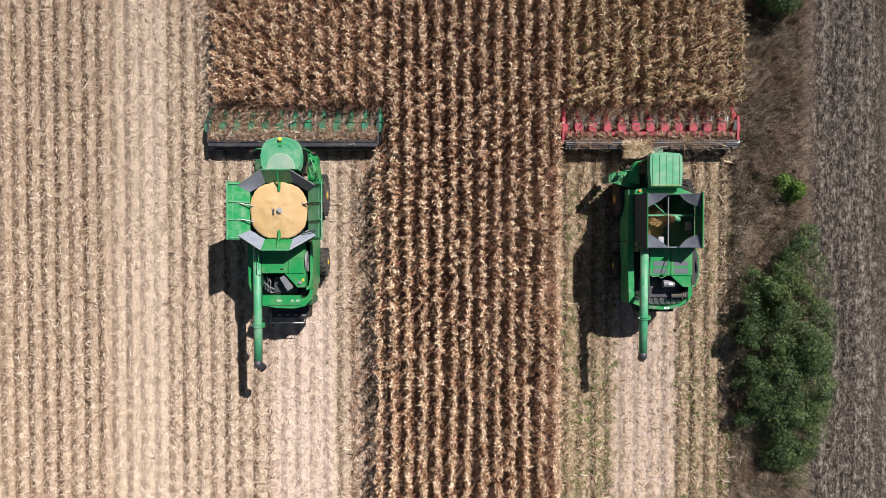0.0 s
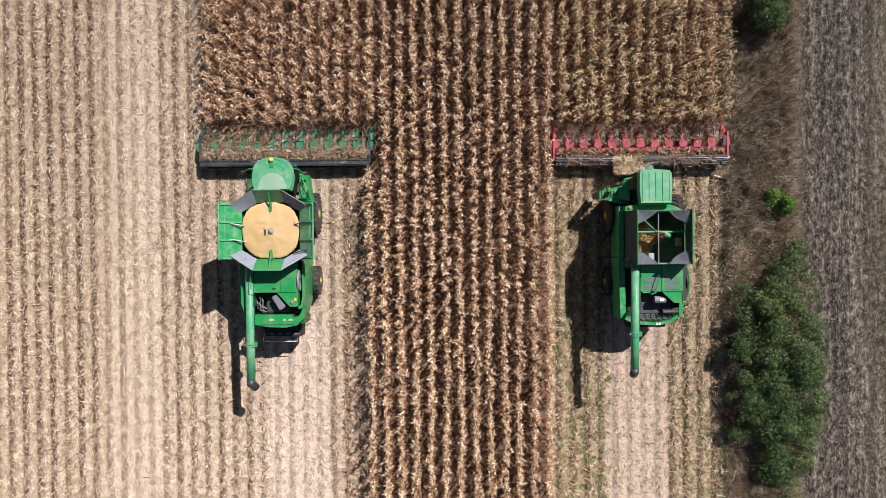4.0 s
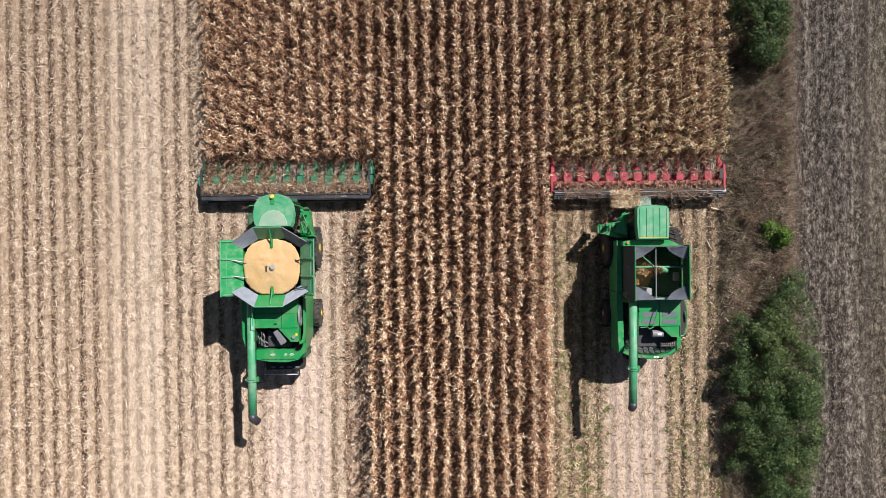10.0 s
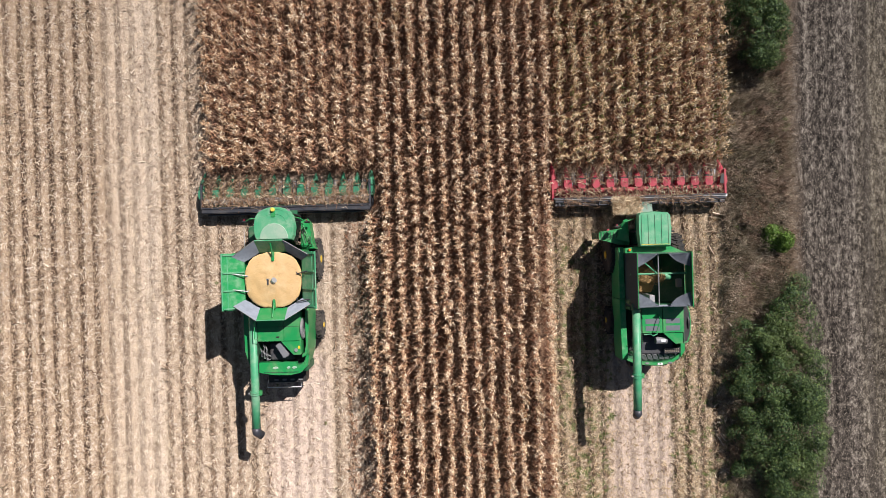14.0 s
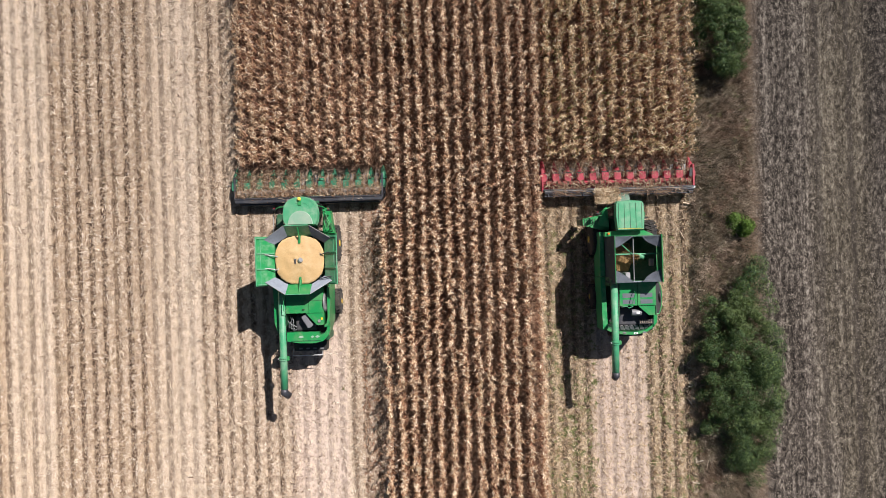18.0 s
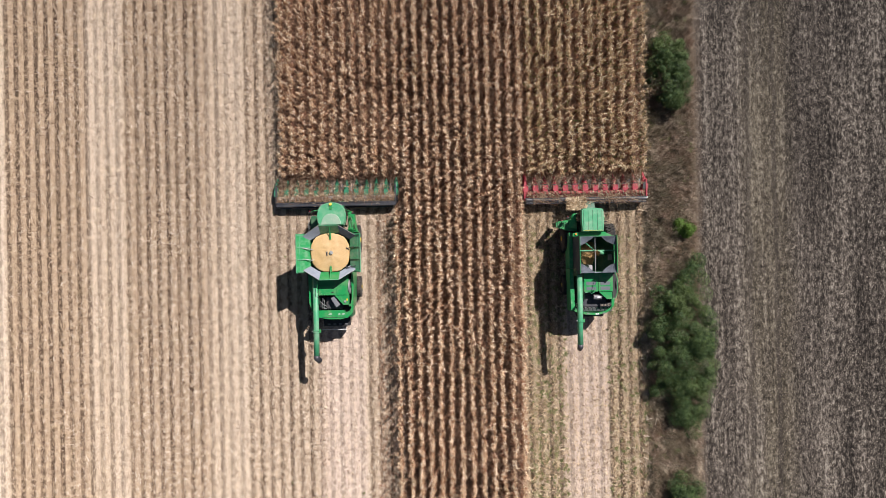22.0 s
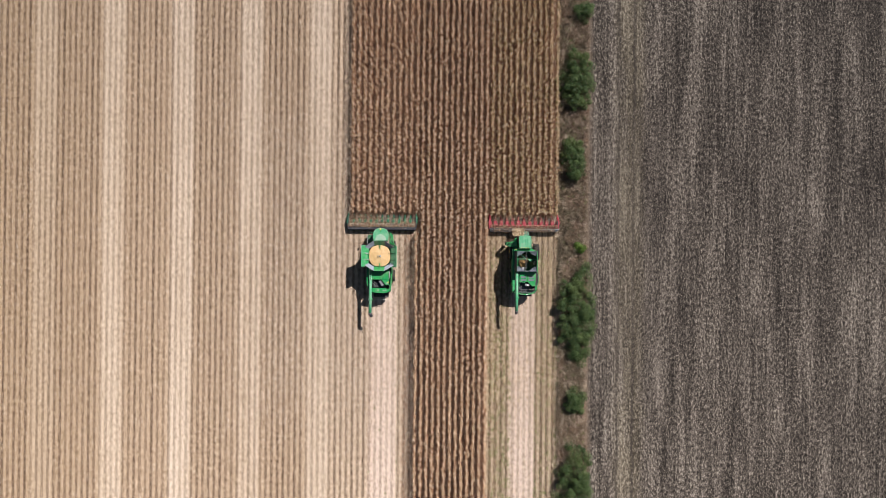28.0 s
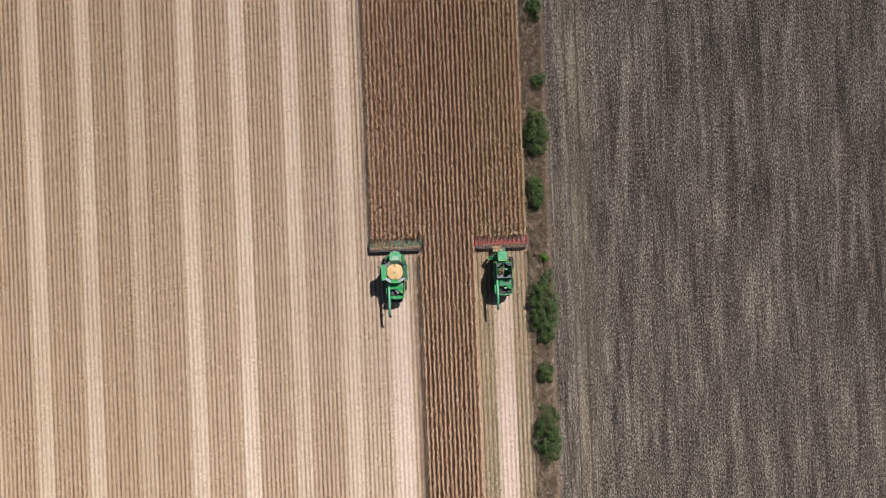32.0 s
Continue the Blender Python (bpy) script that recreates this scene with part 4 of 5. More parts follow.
# ---- parts that both harvesters share ----
def running_gear(c, front_y, rear_y, x_front, x_rear):
    for s in (-1, 1):
        wheel(c, s * (x_front - 0.72), s * x_front, front_y, 1.02, 22)
        wheel(c, s * (x_rear - 0.5), s * x_rear, rear_y, 0.72, 18)
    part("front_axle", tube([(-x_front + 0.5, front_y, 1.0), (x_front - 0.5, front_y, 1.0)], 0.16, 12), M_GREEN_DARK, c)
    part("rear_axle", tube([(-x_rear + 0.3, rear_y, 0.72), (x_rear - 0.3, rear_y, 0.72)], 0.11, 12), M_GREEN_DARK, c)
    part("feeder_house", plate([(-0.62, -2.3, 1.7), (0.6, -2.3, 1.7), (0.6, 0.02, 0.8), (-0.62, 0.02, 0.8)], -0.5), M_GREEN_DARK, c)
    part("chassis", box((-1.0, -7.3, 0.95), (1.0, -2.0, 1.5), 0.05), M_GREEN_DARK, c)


def unloading_auger(c, base, joint, tip, end, r):
    a = part("unloading_auger", tube([base, joint, tip], r, 20), M_GREEN_DUSTY, c, "long green unloading auger folded back", True)
    elbow = [(base[0], base[1] + 0.28, base[2] - 1.5), (base[0], base[1] + 0.26, base[2] - 0.35), (base[0], base[1] + 0.16, base[2] - 0.08), (base[0], base[1] - 0.1, base[2])]
    part("elbow", tube(elbow, r * 1.08, 18), M_GREEN_DARK, a, "", True)
    d = (Vector(tip) - Vector(joint)).normalized()
    j = Vector(joint)
    bm = tube([j - d * 0.09, j - d * 0.015], r * 1.22, 20)
    tube([j + d * 0.015, j + d * 0.09], r * 1.22, 20, bm)
    part("flange", bm, M_GREEN_DUSTY, a)
    part("hinge", box((j.x + r * 0.9, j.y - 0.12, j.z - 0.1), (j.x + r * 1.6, j.y + 0.12, j.z + 0.12), 0.03), M_GREEN, a)
    part("latch", tube([(j.x - r * 1.3, j.y, j.z - 0.05), (j.x - r * 1.3, j.y, j.z + 0.14)], 0.04, 8), M_STEEL, a)
    t = Vector(tip)
    part("spout", tube([t - d * 0.03, t + d * 0.16, Vector(end)], [r * 1.05, r * 1.05, r * 0.95], 18), M_DARKSTEEL, a, "dark rubber spout", True)
    k = Vector(base).lerp(t, 0.25)
    part("cable", tube([(k.x + r, base[1] - 0.4, base[2] + 0.05), (k.x + r * 1.02, k.y - 0.5, k.z + 0.06), (j.x + r, j.y + 0.1, j.z + 0.06)], 0.014, 6), M_BLACK, a)
    part("rest", box((k.x - 0.05, joint[1] + 0.9, 1.6), (k.x + 0.1, joint[1] + 1.0, joint[2] - r + 0.1), 0.01), M_GREEN_DARK, c)
    return a


def cab(c, roof_pts, glass_pts, z_roof, material):
    cb = part("cab", outline(glass_pts, 1.75, z_roof - 0.24, 0.06, 1.0), M_GLASS, c, "dark tinted cab glass")
    part("cab_floor", outline(glass_pts, 1.55, 1.76, 0.03, 1.0), M_GREEN_DARK, c)
    rf = part("roof", outline(roof_pts, z_roof - 0.24, z_roof, 0.09, 0.93, 3), material, c, "dusty green cab roof")
    for x, y in (glass_pts[0], glass_pts[1], glass_pts[-1], glass_pts[-2]):
        part("post", tube([(x, y, 1.7), (x, y, z_roof - 0.2)], 0.05, 8), M_BLACK, cb)
    return rf


def mirror(c, root, head):
    m = part("mirror", box((head[0] - 0.12, head[1] - 0.04, head[2] - 0.3), (head[0] + 0.12, head[1] + 0.05, head[2] + 0.12), 0.03), M_BLACK, c)
    part("arm", tube([root, ((root[0] + head[0]) / 2, (root[1] + head[1]) / 2 + 0.05, root[2] + 0.1), head], 0.025, 8), M_GREEN, m)
    part("lens", box((head[0] - 0.04, head[1] + 0.05, head[2] - 0.02), (head[0] + 0.04, head[1] + 0.12, head[2] + 0.06), 0.02), M_RED, m, "red marker lens")


def rail(c, pts, r=0.018, material=None):
    part("handrail", tube(pts, r, 8), material or M_STEEL, c)


def rotary_screen(c, x, y, z, r, material):
    s = part("rotary_screen", lathe_x([(0, r), (0.05, r), (0.09, r * 0.9), (0.07, r * 0.15)], x, y, z, 36), material, c, "round ribbed cooling screen")
    bm = bmesh.new()
    for k in range(20):
        a = 2 * math.pi * k / 20
        tube([(x + 0.1, y + math.cos(a) * r * 0.15, z + math.sin(a) * r * 0.15), (x + 0.1, y + math.cos(a) * r * 0.92, z + math.sin(a) * r * 0.92)], 0.012, 4, bm)
    part("ribs", bm, M_GREYBOX, s)
    part("hub", tube([(x + 0.05, y, z), (x + 0.16, y, z)], 0.07, 12), M_BLACK, s)


def engine_block(c, x0, x1, y0, y1, z):
    part("engine_bay", box((x0, y1, z - 0.9), (x1, y0, z - 0.75), 0.01), M_BLACK, c)
    part("engine", box((x0 + 0.45, y1 + 0.2, z - 0.76), (x1 - 0.5, y0 - 0.15, z - 0.42), 0.05), M_DARKSTEEL, c)
    for k in range(5):
        t = k / 4
        x = x0 + 0.16 + 0.14 * math.sin(k * 2.1)
        part("hose", tube([(x, y0 - 0.1 - 0.5 * t, z - 0.2), (x + 0.12, y0 - 0.3 - 0.4 * t, z - 0.05), (x + 0.05, y0 - 0.55 - 0.35 * t, z - 0.22), (x + 0.2, y0 - 0.7 - 0.2 * t, z - 0.35)], 0.022 + 0.008 * (k % 2), 8), M_STEEL if k % 2 else M_GREYBOX, c)


# ---- harvester with the full tank ----
def harvester_full(hx, hy):
    c = tagged(new("combine_harvester"), "green combine harvester with its tank full of yellow corn", "harvester", "harvesters")
    c.location = (hx, hy + BODY_L, 0)
    c.scale = (1.0, 1.035, 1.0)
    running_gear(c, -2.72, -5.98, 1.76, 1.74)
    roof = [(-0.8, -0.72), (-0.66, -0.52), (-0.42, -0.37), (-0.15, -0.29), (0.12, -0.27), (0.39, -0.29), (0.66, -0.37), (0.9, -0.52), (1.04, -0.72), (1.12, -1.15), (1.08, -1.6), (0.98, -1.8), (-0.74, -1.8), (-0.84, -1.6), (-0.88, -1.15)]
    glass = [(-0.66, -0.62), (0.9, -0.62), (0.98, -1.2), (0.9, -1.85), (-0.66, -1.85), (-0.74, -1.2)]
    rf = cab(c, roof, glass, 3.74, M_GREEN_DUSTY)
    part("roof_cap", outline([(0.12 + 0.68 * math.cos(a), -1.74 + 0.72 * math.sin(a)) for a in (math.pi * k / 14 for k in range(15))], 3.73, 3.78, 0.02, 0.96), M_ROOF_CAP, rf, "dust-covered hatch on the roof")
    for f in (0.86, 0.6):
        seam(rf, [(0.12 + (x - 0.12) * f, -1.1 + (y + 1.1) * f, 3.745) for x, y in roof[1:11]], 0.012, M_GREEN_DUSTY)
    for x in (-0.52, 0.76):
        part("work_lamp", box((x - 0.09, -0.5, 3.5), (x + 0.09, -0.4, 3.62), 0.02), M_GREYBOX, rf)
    b = part("beacon", tube([(0.1, -0.42, 3.72), (0.1, -0.42, 3.83), (0.1, -0.42, 3.9)], [0.1, 0.1, 0.06], 14), M_AMBER, c, "amber warning beacon")
    part("beacon_base", box((0.0, -0.75, 3.7), (0.2, -0.45, 3.78), 0.02), M_GREEN, b)
    mirror(c, (-0.75, -0.75, 3.2), (-1.45, -0.9, 3.05))
    mirror(c, (1.0, -0.75, 3.2), (1.5, -0.98, 3.0))
    # platform and steps beside the cab
    part("platform", box((-1.65, -2.2, 1.68), (-0.8, -1.05, 1.75), 0.02), M_GREEN_DARK, c)
    for k in range(4):
        part("step", box((-1.8 - 0.06 * k, -1.7, 1.35 - 0.36 * k), (-1.5 - 0.06 * k, -1.2, 1.4 - 0.36 * k), 0.01), M_GREEN_DARK, c)
    rail(c, [(-1.62, -1.1, 1.75), (-1.62, -1.1, 2.6), (-1.62, -2.1, 2.6), (-1.62, -2.15, 1.75)])
    part("service_panel", outline([(1.05, -0.85), (1.3, -0.75), (1.5, -1.0), (1.62, -1.9), (1.75, -2.25), (1.05, -2.25)], 1.7, 2.35, 0.05, 0.92), M_GREEN, c)
    part("service_box", box((1.12, -2.1, 2.3), (1.45, -1.5, 2.7), 0.05), M_GREEN, c)
    rail(c, [(1.1, -1.0, 2.35), (1.25, -1.0, 2.9), (1.55, -1.7, 2.9), (1.6, -2.1, 2.35)], 0.022, M_GREEN)
    rail(c, [(1.2, -1.35, 2.35), (1.28, -1.4, 2.95), (1.42, -1.95, 2.95)], 0.02, M_BLACK)
    for k in range(4):
        x, y = 1.16 + 0.1 * k, -1.08 - 0.24 * k
        rail(c, [(x, y, 2.35), (x + 0.03, y - 0.02, 2.62 + 0.06 * (k % 2)), (x + 0.12, y - 0.2, 2.62), (x + 0.14, y - 0.24, 2.35)], 0.018, M_BLACK if k % 2 else M_GREEN)
    part("tool_box", box((1.2, -1.95, 2.36), (1.56, -1.62, 2.52), 0.03), M_GREEN_DARK, c)
    part("ladder_rail", tube([(-1.7, -1.0, 0.6), (-1.62, -1.0, 2.3), (-1.5, -0.85, 2.45)], 0.02, 8), M_BLACK, c)
    # body
    for s in (-1, 1):
        k = s * (1.0 if s < 0 else 0.88)
        part("side_panel", outline([(k * 1.3 if s < 0 else 1.3, -2.35), (k * 1.5, -2.35), (k * 1.62, -3.2), (k * 1.66, -5.0), (k * 1.62, -6.9), (k * 1.42, -7.5), (k * 1.28 if s < 0 else 1.2, -7.5), (s * 1.32, -6.9), (s * 1.36, -5.0)], 1.3, 2.95, 0.06), M_GREEN, c)
        part("tank_wall", box((s * 1.4 - 0.03, -4.95, 2.3), (s * 1.4 + 0.03, -2.25, 3.56), 0.01), M_GREEN, c)
    part("tank_wall", box((-1.37, -2.3, 2.3), (1.37, -2.24, 3.58), 0.01), M_GREEN, c)
    part("tank_wall", box((-1.37, -4.96, 2.3), (1.37, -4.9, 3.58), 0.01), M_GREEN, c)
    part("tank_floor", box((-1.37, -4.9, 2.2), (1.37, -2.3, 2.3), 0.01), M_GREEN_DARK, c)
    # opened tank extension: four hinged flaps and four rubber corners
    top, base = 4.42, 3.58
    y0, y1 = -2.33, -4.86
    for s in (-1, 1):
        # right flap gets the paler dusty paint to lift its shaded face
        f = part("tank_flap", plate([(s * 1.34, y0, base), (s * 2.13, y0, top), (s * 2.13, y1, top), (s * 1.34, y1, base)], 0.03 * s), M_GREEN_SCUFFED if s < 0 else M_GREEN_DUSTY, c, "green hinged tank flap with pale scuffs")
        for k in range(4):
            y = y0 - 0.08 - k * (y0 - y1 - 0.16) / 3
            part("rib", plate([(s * 1.37, y + 0.03, base + 0.02), (s * 2.1, y + 0.03, top - 0.03), (s * 2.1, y - 0.03, top - 0.03), (s * 1.37, y - 0.03, base + 0.02)], -0.06 * s), M_GREEN_DUSTY, f)
        part("lip", tube([(s * 2.13, y0, top), (s * 2.13, y1, top)], 0.035, 8), M_GREEN_DUSTY, f)
        part("lip", tube([(s * 1.95, y0, top - 0.22), (s * 1.95, y1, top - 0.22)], 0.035, 6), M_GREEN_DUSTY, f)
        for y in (-3.25, -3.95) if s < 0 else (-3.2, -4.45):
            part("strut", tube([(s * 1.86, y, 4.02), (s * 1.62, y - 0.02, 4.0), (s * 1.15, y - 0.12, 3.75), (s * 1.06, y + 0.12, 3.62)], 0.03, 8), M_STEEL if s < 0 else M_DARKSTEEL, f)
            part("pivot", box((s * 1.95 - 0.1, y - 0.05, 4.05), (s * 1.95 + 0.1, y + 0.05, 4.13), 0.01), M_STEEL, f)
    for (ya, yb, nm) in ((-2.3, -1.8, 1), (-4.86, -5.32, -1)):
        # front flap is paler too, its colour makes up for the shade
        f = part("tank_flap", plate([(-0.66, ya, base), (0.66, ya, base), (0.64, yb, 4.3), (-0.64, yb, 4.3)], 0.03 * nm), M_GREEN_DUSTY if nm > 0 else M_GREEN, c, "green hinged tank flap")
        part("lip", tube([(-0.64, yb, 4.3), (0.64, yb, 4.3)], 0.03, 8), M_GREEN_DUSTY, f)
        part("strut", tube([(0.06, yb - 0.1 * nm, 4.2), (0.06, ya - 0.3 * nm, 3.8)], 0.035, 8), M_GREEN, f)
        part("arm", box((0.0, min(ya, ya - 0.42 * nm), 3.7), (0.12, max(ya, ya - 0.42 * nm), 3.86), 0.02), M_GREEN, f)
        for s in (-1, 1):
            part("rubber_corner", plate([(s * 0.66, yb, 4.32), (s * 1.8, ya - 0.2 * nm, 4.02), (s * 1.34, ya - 0.42 * nm, 3.6), (s * 0.64, ya - 0.02 * nm, 3.6)], 0.02, None, 4, 0.08), M_FLAP, c, "grey rubber corner sheet")
            part("edge_strip", tube([(s * 0.66, yb, 4.34), (s * 1.8, ya - 0.2 * nm, 4.04)], 0.014, 6), M_STEEL, c)
    part("fountain_auger", tube([(0.08, -3.62, 3.0), (0.08, -3.62, 4.0)], 0.09, 12), M_STRAWDUST, c, "steel filling auger sticking out of the grain")
    part("fountain_cap", tube([(0.08, -3.62, 3.98), (0.16, -3.56, 4.06)], [0.12, 0.13], 12), M_STEEL, c)
    part("sensor_bracket", box((-0.2, -3.78, 3.85), (-0.12, -3.52, 4.0), 0.02), M_DARKSTEEL, c)
    part("sensor_bracket", box((-0.24, -3.56, 3.9), (-0.04, -3.5, 3.98), 0.02), M_STEEL, c)
    # engine deck
    part("deck", box((-0.9, -6.38, 3.3), (0.35, -5.02, 3.38), 0.015), M_GREEN, c)
    part("deck", box((0.36, -6.38, 3.3), (1.12, -5.02, 3.38), 0.015), M_GREEN, c)
    part("deck_lower", outline([(0.2, -6.4), (1.12, -6.4), (1.12, -7.02), (0.78, -7.02)], 3.2, 3.34, 0.015), M_GREEN, c)
    part("deck_front", box((-0.9, -5.02, 2.9), (1.12, -4.97, 3.36), 0.01), M_GREEN, c)
    part("deck_side", box((1.1, -7.0, 2.7), (1.15, -5.0, 3.33), 0.01), M_GREEN, c)
    part("deck_side", box((-0.94, -7.0, 2.5), (-0.9, -5.0, 3.36), 0.01), M_GREEN_DARK, c)
    seam(c, [(-0.88, -5.72, 3.385), (1.1, -5.72, 3.385)], 0.01)
    part("grab_handle", box((0.0, -6.22, 3.38), (0.14, -6.16, 3.42), 0.01), M_BLACK, c)
    part("filler_cap", tube([(0.92, -6.8, 3.33), (0.92, -6.8, 3.42)], 0.08, 12), M_STEEL, c)
    part("warning_plate", box((1.0, -6.75, 3.34), (1.1, -6.62, 3.346), 0.0), M_YELLOW, c)
    rail(c, [(-0.86, -5.0, 3.38), (-0.88, -5.0, 3.85), (-0.88, -6.2, 3.85), (-0.6, -6.22, 3.8), (-0.4, -6.34, 3.6), (-0.35, -6.36, 3.38)], 0.02, M_GREEN)
    rotary_screen(c, 1.16, -5.85, 3.0, 0.5, M_STEEL)
    part("screen_housing", outline([(1.34, -5.0), (1.46, -5.05), (1.5, -5.8), (1.45, -6.7), (1.34, -7.1), (1.16, -7.16), (1.16, -7.02), (1.27, -6.96), (1.35, -6.6)], 2.5, 3.22, 0.05), M_GREEN, c)
    part("screen_floor", box((1.13, -7.0, 2.4), (1.36, -5.0, 2.48), 0.0), M_BLACK, c)
    engine_block(c, -0.95, 1.15, -6.4, -7.55, 3.1)
    bm = box((-0.17, -0.36, -0.1), (0.17, 0.36, 0.1), 0.03)
    bmesh.ops.rotate(bm, verts=bm.verts, cent=(0, 0, 0), matrix=Matrix.Rotation(radians(32), 3, "Z"))
    bmesh.ops.translate(bm, verts=bm.verts, vec=(0.22, -6.82, 3.1))
    part("air_filter", bm, M_GREYBOX, c, "grey box lying askew on the engine")
    part("filter_bracket", box((0.1, -6.95, 2.4), (0.3, -6.75, 3.02), 0.01), M_BLACK, c)
    part("rear_hood", outline([(-0.98, -7.42), (0.75, -7.42), (0.85, -7.6), (1.1, -7.5), (1.25, -7.28), (1.42, -7.1), (1.34, -7.6), (1.0, -7.92), (0.5, -8.02), (-0.3, -8.0), (-0.98, -7.88)], 2.5, 2.92, 0.07), M_GREEN, c)
    part("hood_slot", box((-0.75, -7.9, 2.9), (0.9, -7.86, 2.94), 0.01), M_GREEN_DARK, c)
    for x, w in ((-0.2, 0.16), (0.42, 0.1), (0.7, 0.14)):
        part("dirt_clump", outline([(x - w, -7.7), (x - w * 0.2, -7.76), (x + w, -7.7), (x + w * 0.8, -7.62), (x - w * 0.1, -7.6), (x - w * 0.8, -7.64)], 2.9, 2.95, 0.02, 0.7), M_ROOF_CAP, c, "dusty chaff lying on the hood")
    part("rear_wall", box((-0.98, -7.9, 1.2), (1.3, -7.5, 2.6), 0.05), M_GREEN_DARK, c)
    part("straw_chopper", outline([(-0.95, -7.8), (1.0, -7.8), (0.95, -8.58), (-0.85, -8.58)], 0.95, 1.7, 0.06), M_BLACK, c)
    for k in range(4):
        part("vane", box((-0.6 + k * 0.4, -8.5, 1.7), (-0.4 + k * 0.4, -8.42, 1.74), 0.01), M_GREYBOX, c)
    rail(c, [(0.68, -8.5, 1.55), (0.68, -8.86, 1.5), (-1.02, -8.86, 1.5), (-0.95, -8.5, 1.55)], 0.022, M_WHITE)
    unloading_auger(c, (-1.08, -4.85, 3.35), (-1.13, -8.75, 3.15), (-1.16, -10.4, 3.05), (-0.96, -10.8, 2.85), 0.2)
    return c


M_STRAWDUST = painted("chaff_dust", (0.5, 0.4, 0.3), 0.9, 0.0, 0.2)


# ---- harvester with the half-empty tank ----
def harvester_open(hx, hy):
    c = tagged(new("combine_harvester"), "older green combine harvester with an open nearly empty grain tank", "harvester", "harvesters")
    c.location = (hx, hy, 0)
    running_gear(c, -2.72, -6.05, 1.86, 1.84)
    roof = [(-1.0, -0.86), (-0.92, -0.75), (-0.22, -0.69), (0.46, -0.75), (0.56, -0.86), (0.6, -1.6), (0.55, -2.36), (-0.95, -2.36), (-1.02, -1.6)]
    glass = [(-0.92, -0.85), (0.48, -0.85), (0.5, -1.6), (0.46, -2.3), (-0.88, -2.3), (-0.94, -1.6)]
    rf = cab(c, roof, glass, 3.74, M_GREEN_DUSTY)
    for k in range(5):
        x = -0.84 + k * 0.31
        part("roof_rib", box((x - 0.012, -2.22, 3.735), (x + 0.012, -0.86, 3.755), 0.004), M_GREEN_DARK, rf)
    seam(rf, [(-0.86, -2.24, 3.745), (0.44, -2.24, 3.745)], 0.012, M_YELLOW)
    mirror(c, (0.55, -1.2, 3.2), (0.82, -1.65, 3.0))
    mirror(c, (-1.0, -1.0, 3.1), (-1.75, -1.35, 2.9))
    # walkway with louvred cover to the side of the cab
    part("platform", outline([(-2.42, -1.56), (-2.42, -1.94), (-1.5, -2.2), (-0.95, -2.25), (-0.95, -1.5), (-1.3, -1.42)], 2.05, 2.14, 0.02), M_GREEN, c)
    for k in range(7):
        x = -2.34 + k * 0.15
        part("slat", box((x, -1.92, 2.14), (x + 0.05, -1.58, 2.18), 0.006), M_GREEN_DARK, c)
    part("wing", plate([(-1.32, -1.05, 2.5), (-1.12, -0.98, 2.5), (-1.05, -2.1, 2.5), (-1.6, -1.95, 2.2)], 0.04), M_GREEN, c)
    part("platform_leg", box((-2.38, -1.9, 0.5), (-2.3, -1.6, 2.06), 0.01), M_GREEN_DARK, c)
    for k in range(4):
        part("step", box((-2.4, -1.9, 0.55 + k * 0.36), (-2.0, -1.6, 0.59 + k * 0.36), 0.01), M_GREEN_DARK, c)
    rail(c, [(-2.38, -1.58, 2.1), (-2.38, -1.58, 2.9), (-1.6, -1.46, 3.0), (-1.2, -1.44, 2.1)], 0.02, M_GREEN)
    part("lens", tube([(-2.0, -1.48, 2.15), (-2.0, -1.48, 2.26)], 0.05, 10), M_RED, c, "reddish marker lamp")
    # body
    part("front_deck", outline([(-1.5, -2.62), (-1.48, -2.4), (-0.95, -2.32), (0.6, -2.32), (1.1, -2.55), (1.2, -2.68)], 2.9, 3.28, 0.04), M_GREEN, c)
    part("marker_lamp", tube([(-1.3, -2.47, 3.26), (-1.3, -2.47, 3.38)], 0.06, 10), M_ORANGE, c, "small orange lamp")
    part("side_panel", outline([(-1.62, -2.35), (-1.4, -2.35), (-1.38, -4.82), (-1.64, -4.82)], 1.25, 2.62, 0.07), M_GREEN_SCUFFED, c)
    part("side_panel", outline([(-1.64, -4.86), (-1.38, -4.86), (-1.3, -7.7), (-1.58, -7.8)], 1.25, 2.6, 0.07), M_GREEN_SCUFFED, c)
    part("side_panel", outline([(1.3, -2.6), (1.46, -2.6), (1.52, -5.0), (1.4, -7.4), (1.2, -7.7)], 1.25, 2.7, 0.06), M_GREEN, c)
    # tank
    for s in (-1, 1):
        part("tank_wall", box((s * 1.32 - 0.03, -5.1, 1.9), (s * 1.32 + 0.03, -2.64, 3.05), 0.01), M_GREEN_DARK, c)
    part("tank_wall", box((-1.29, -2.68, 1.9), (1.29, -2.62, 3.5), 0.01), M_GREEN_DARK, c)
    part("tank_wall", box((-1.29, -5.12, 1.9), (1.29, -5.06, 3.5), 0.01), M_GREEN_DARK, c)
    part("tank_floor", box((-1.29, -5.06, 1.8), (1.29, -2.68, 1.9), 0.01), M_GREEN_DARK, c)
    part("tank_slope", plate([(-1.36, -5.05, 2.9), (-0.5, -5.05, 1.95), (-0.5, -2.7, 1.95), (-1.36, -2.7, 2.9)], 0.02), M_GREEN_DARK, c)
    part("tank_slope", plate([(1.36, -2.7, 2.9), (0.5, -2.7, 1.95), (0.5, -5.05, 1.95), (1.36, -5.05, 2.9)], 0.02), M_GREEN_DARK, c)
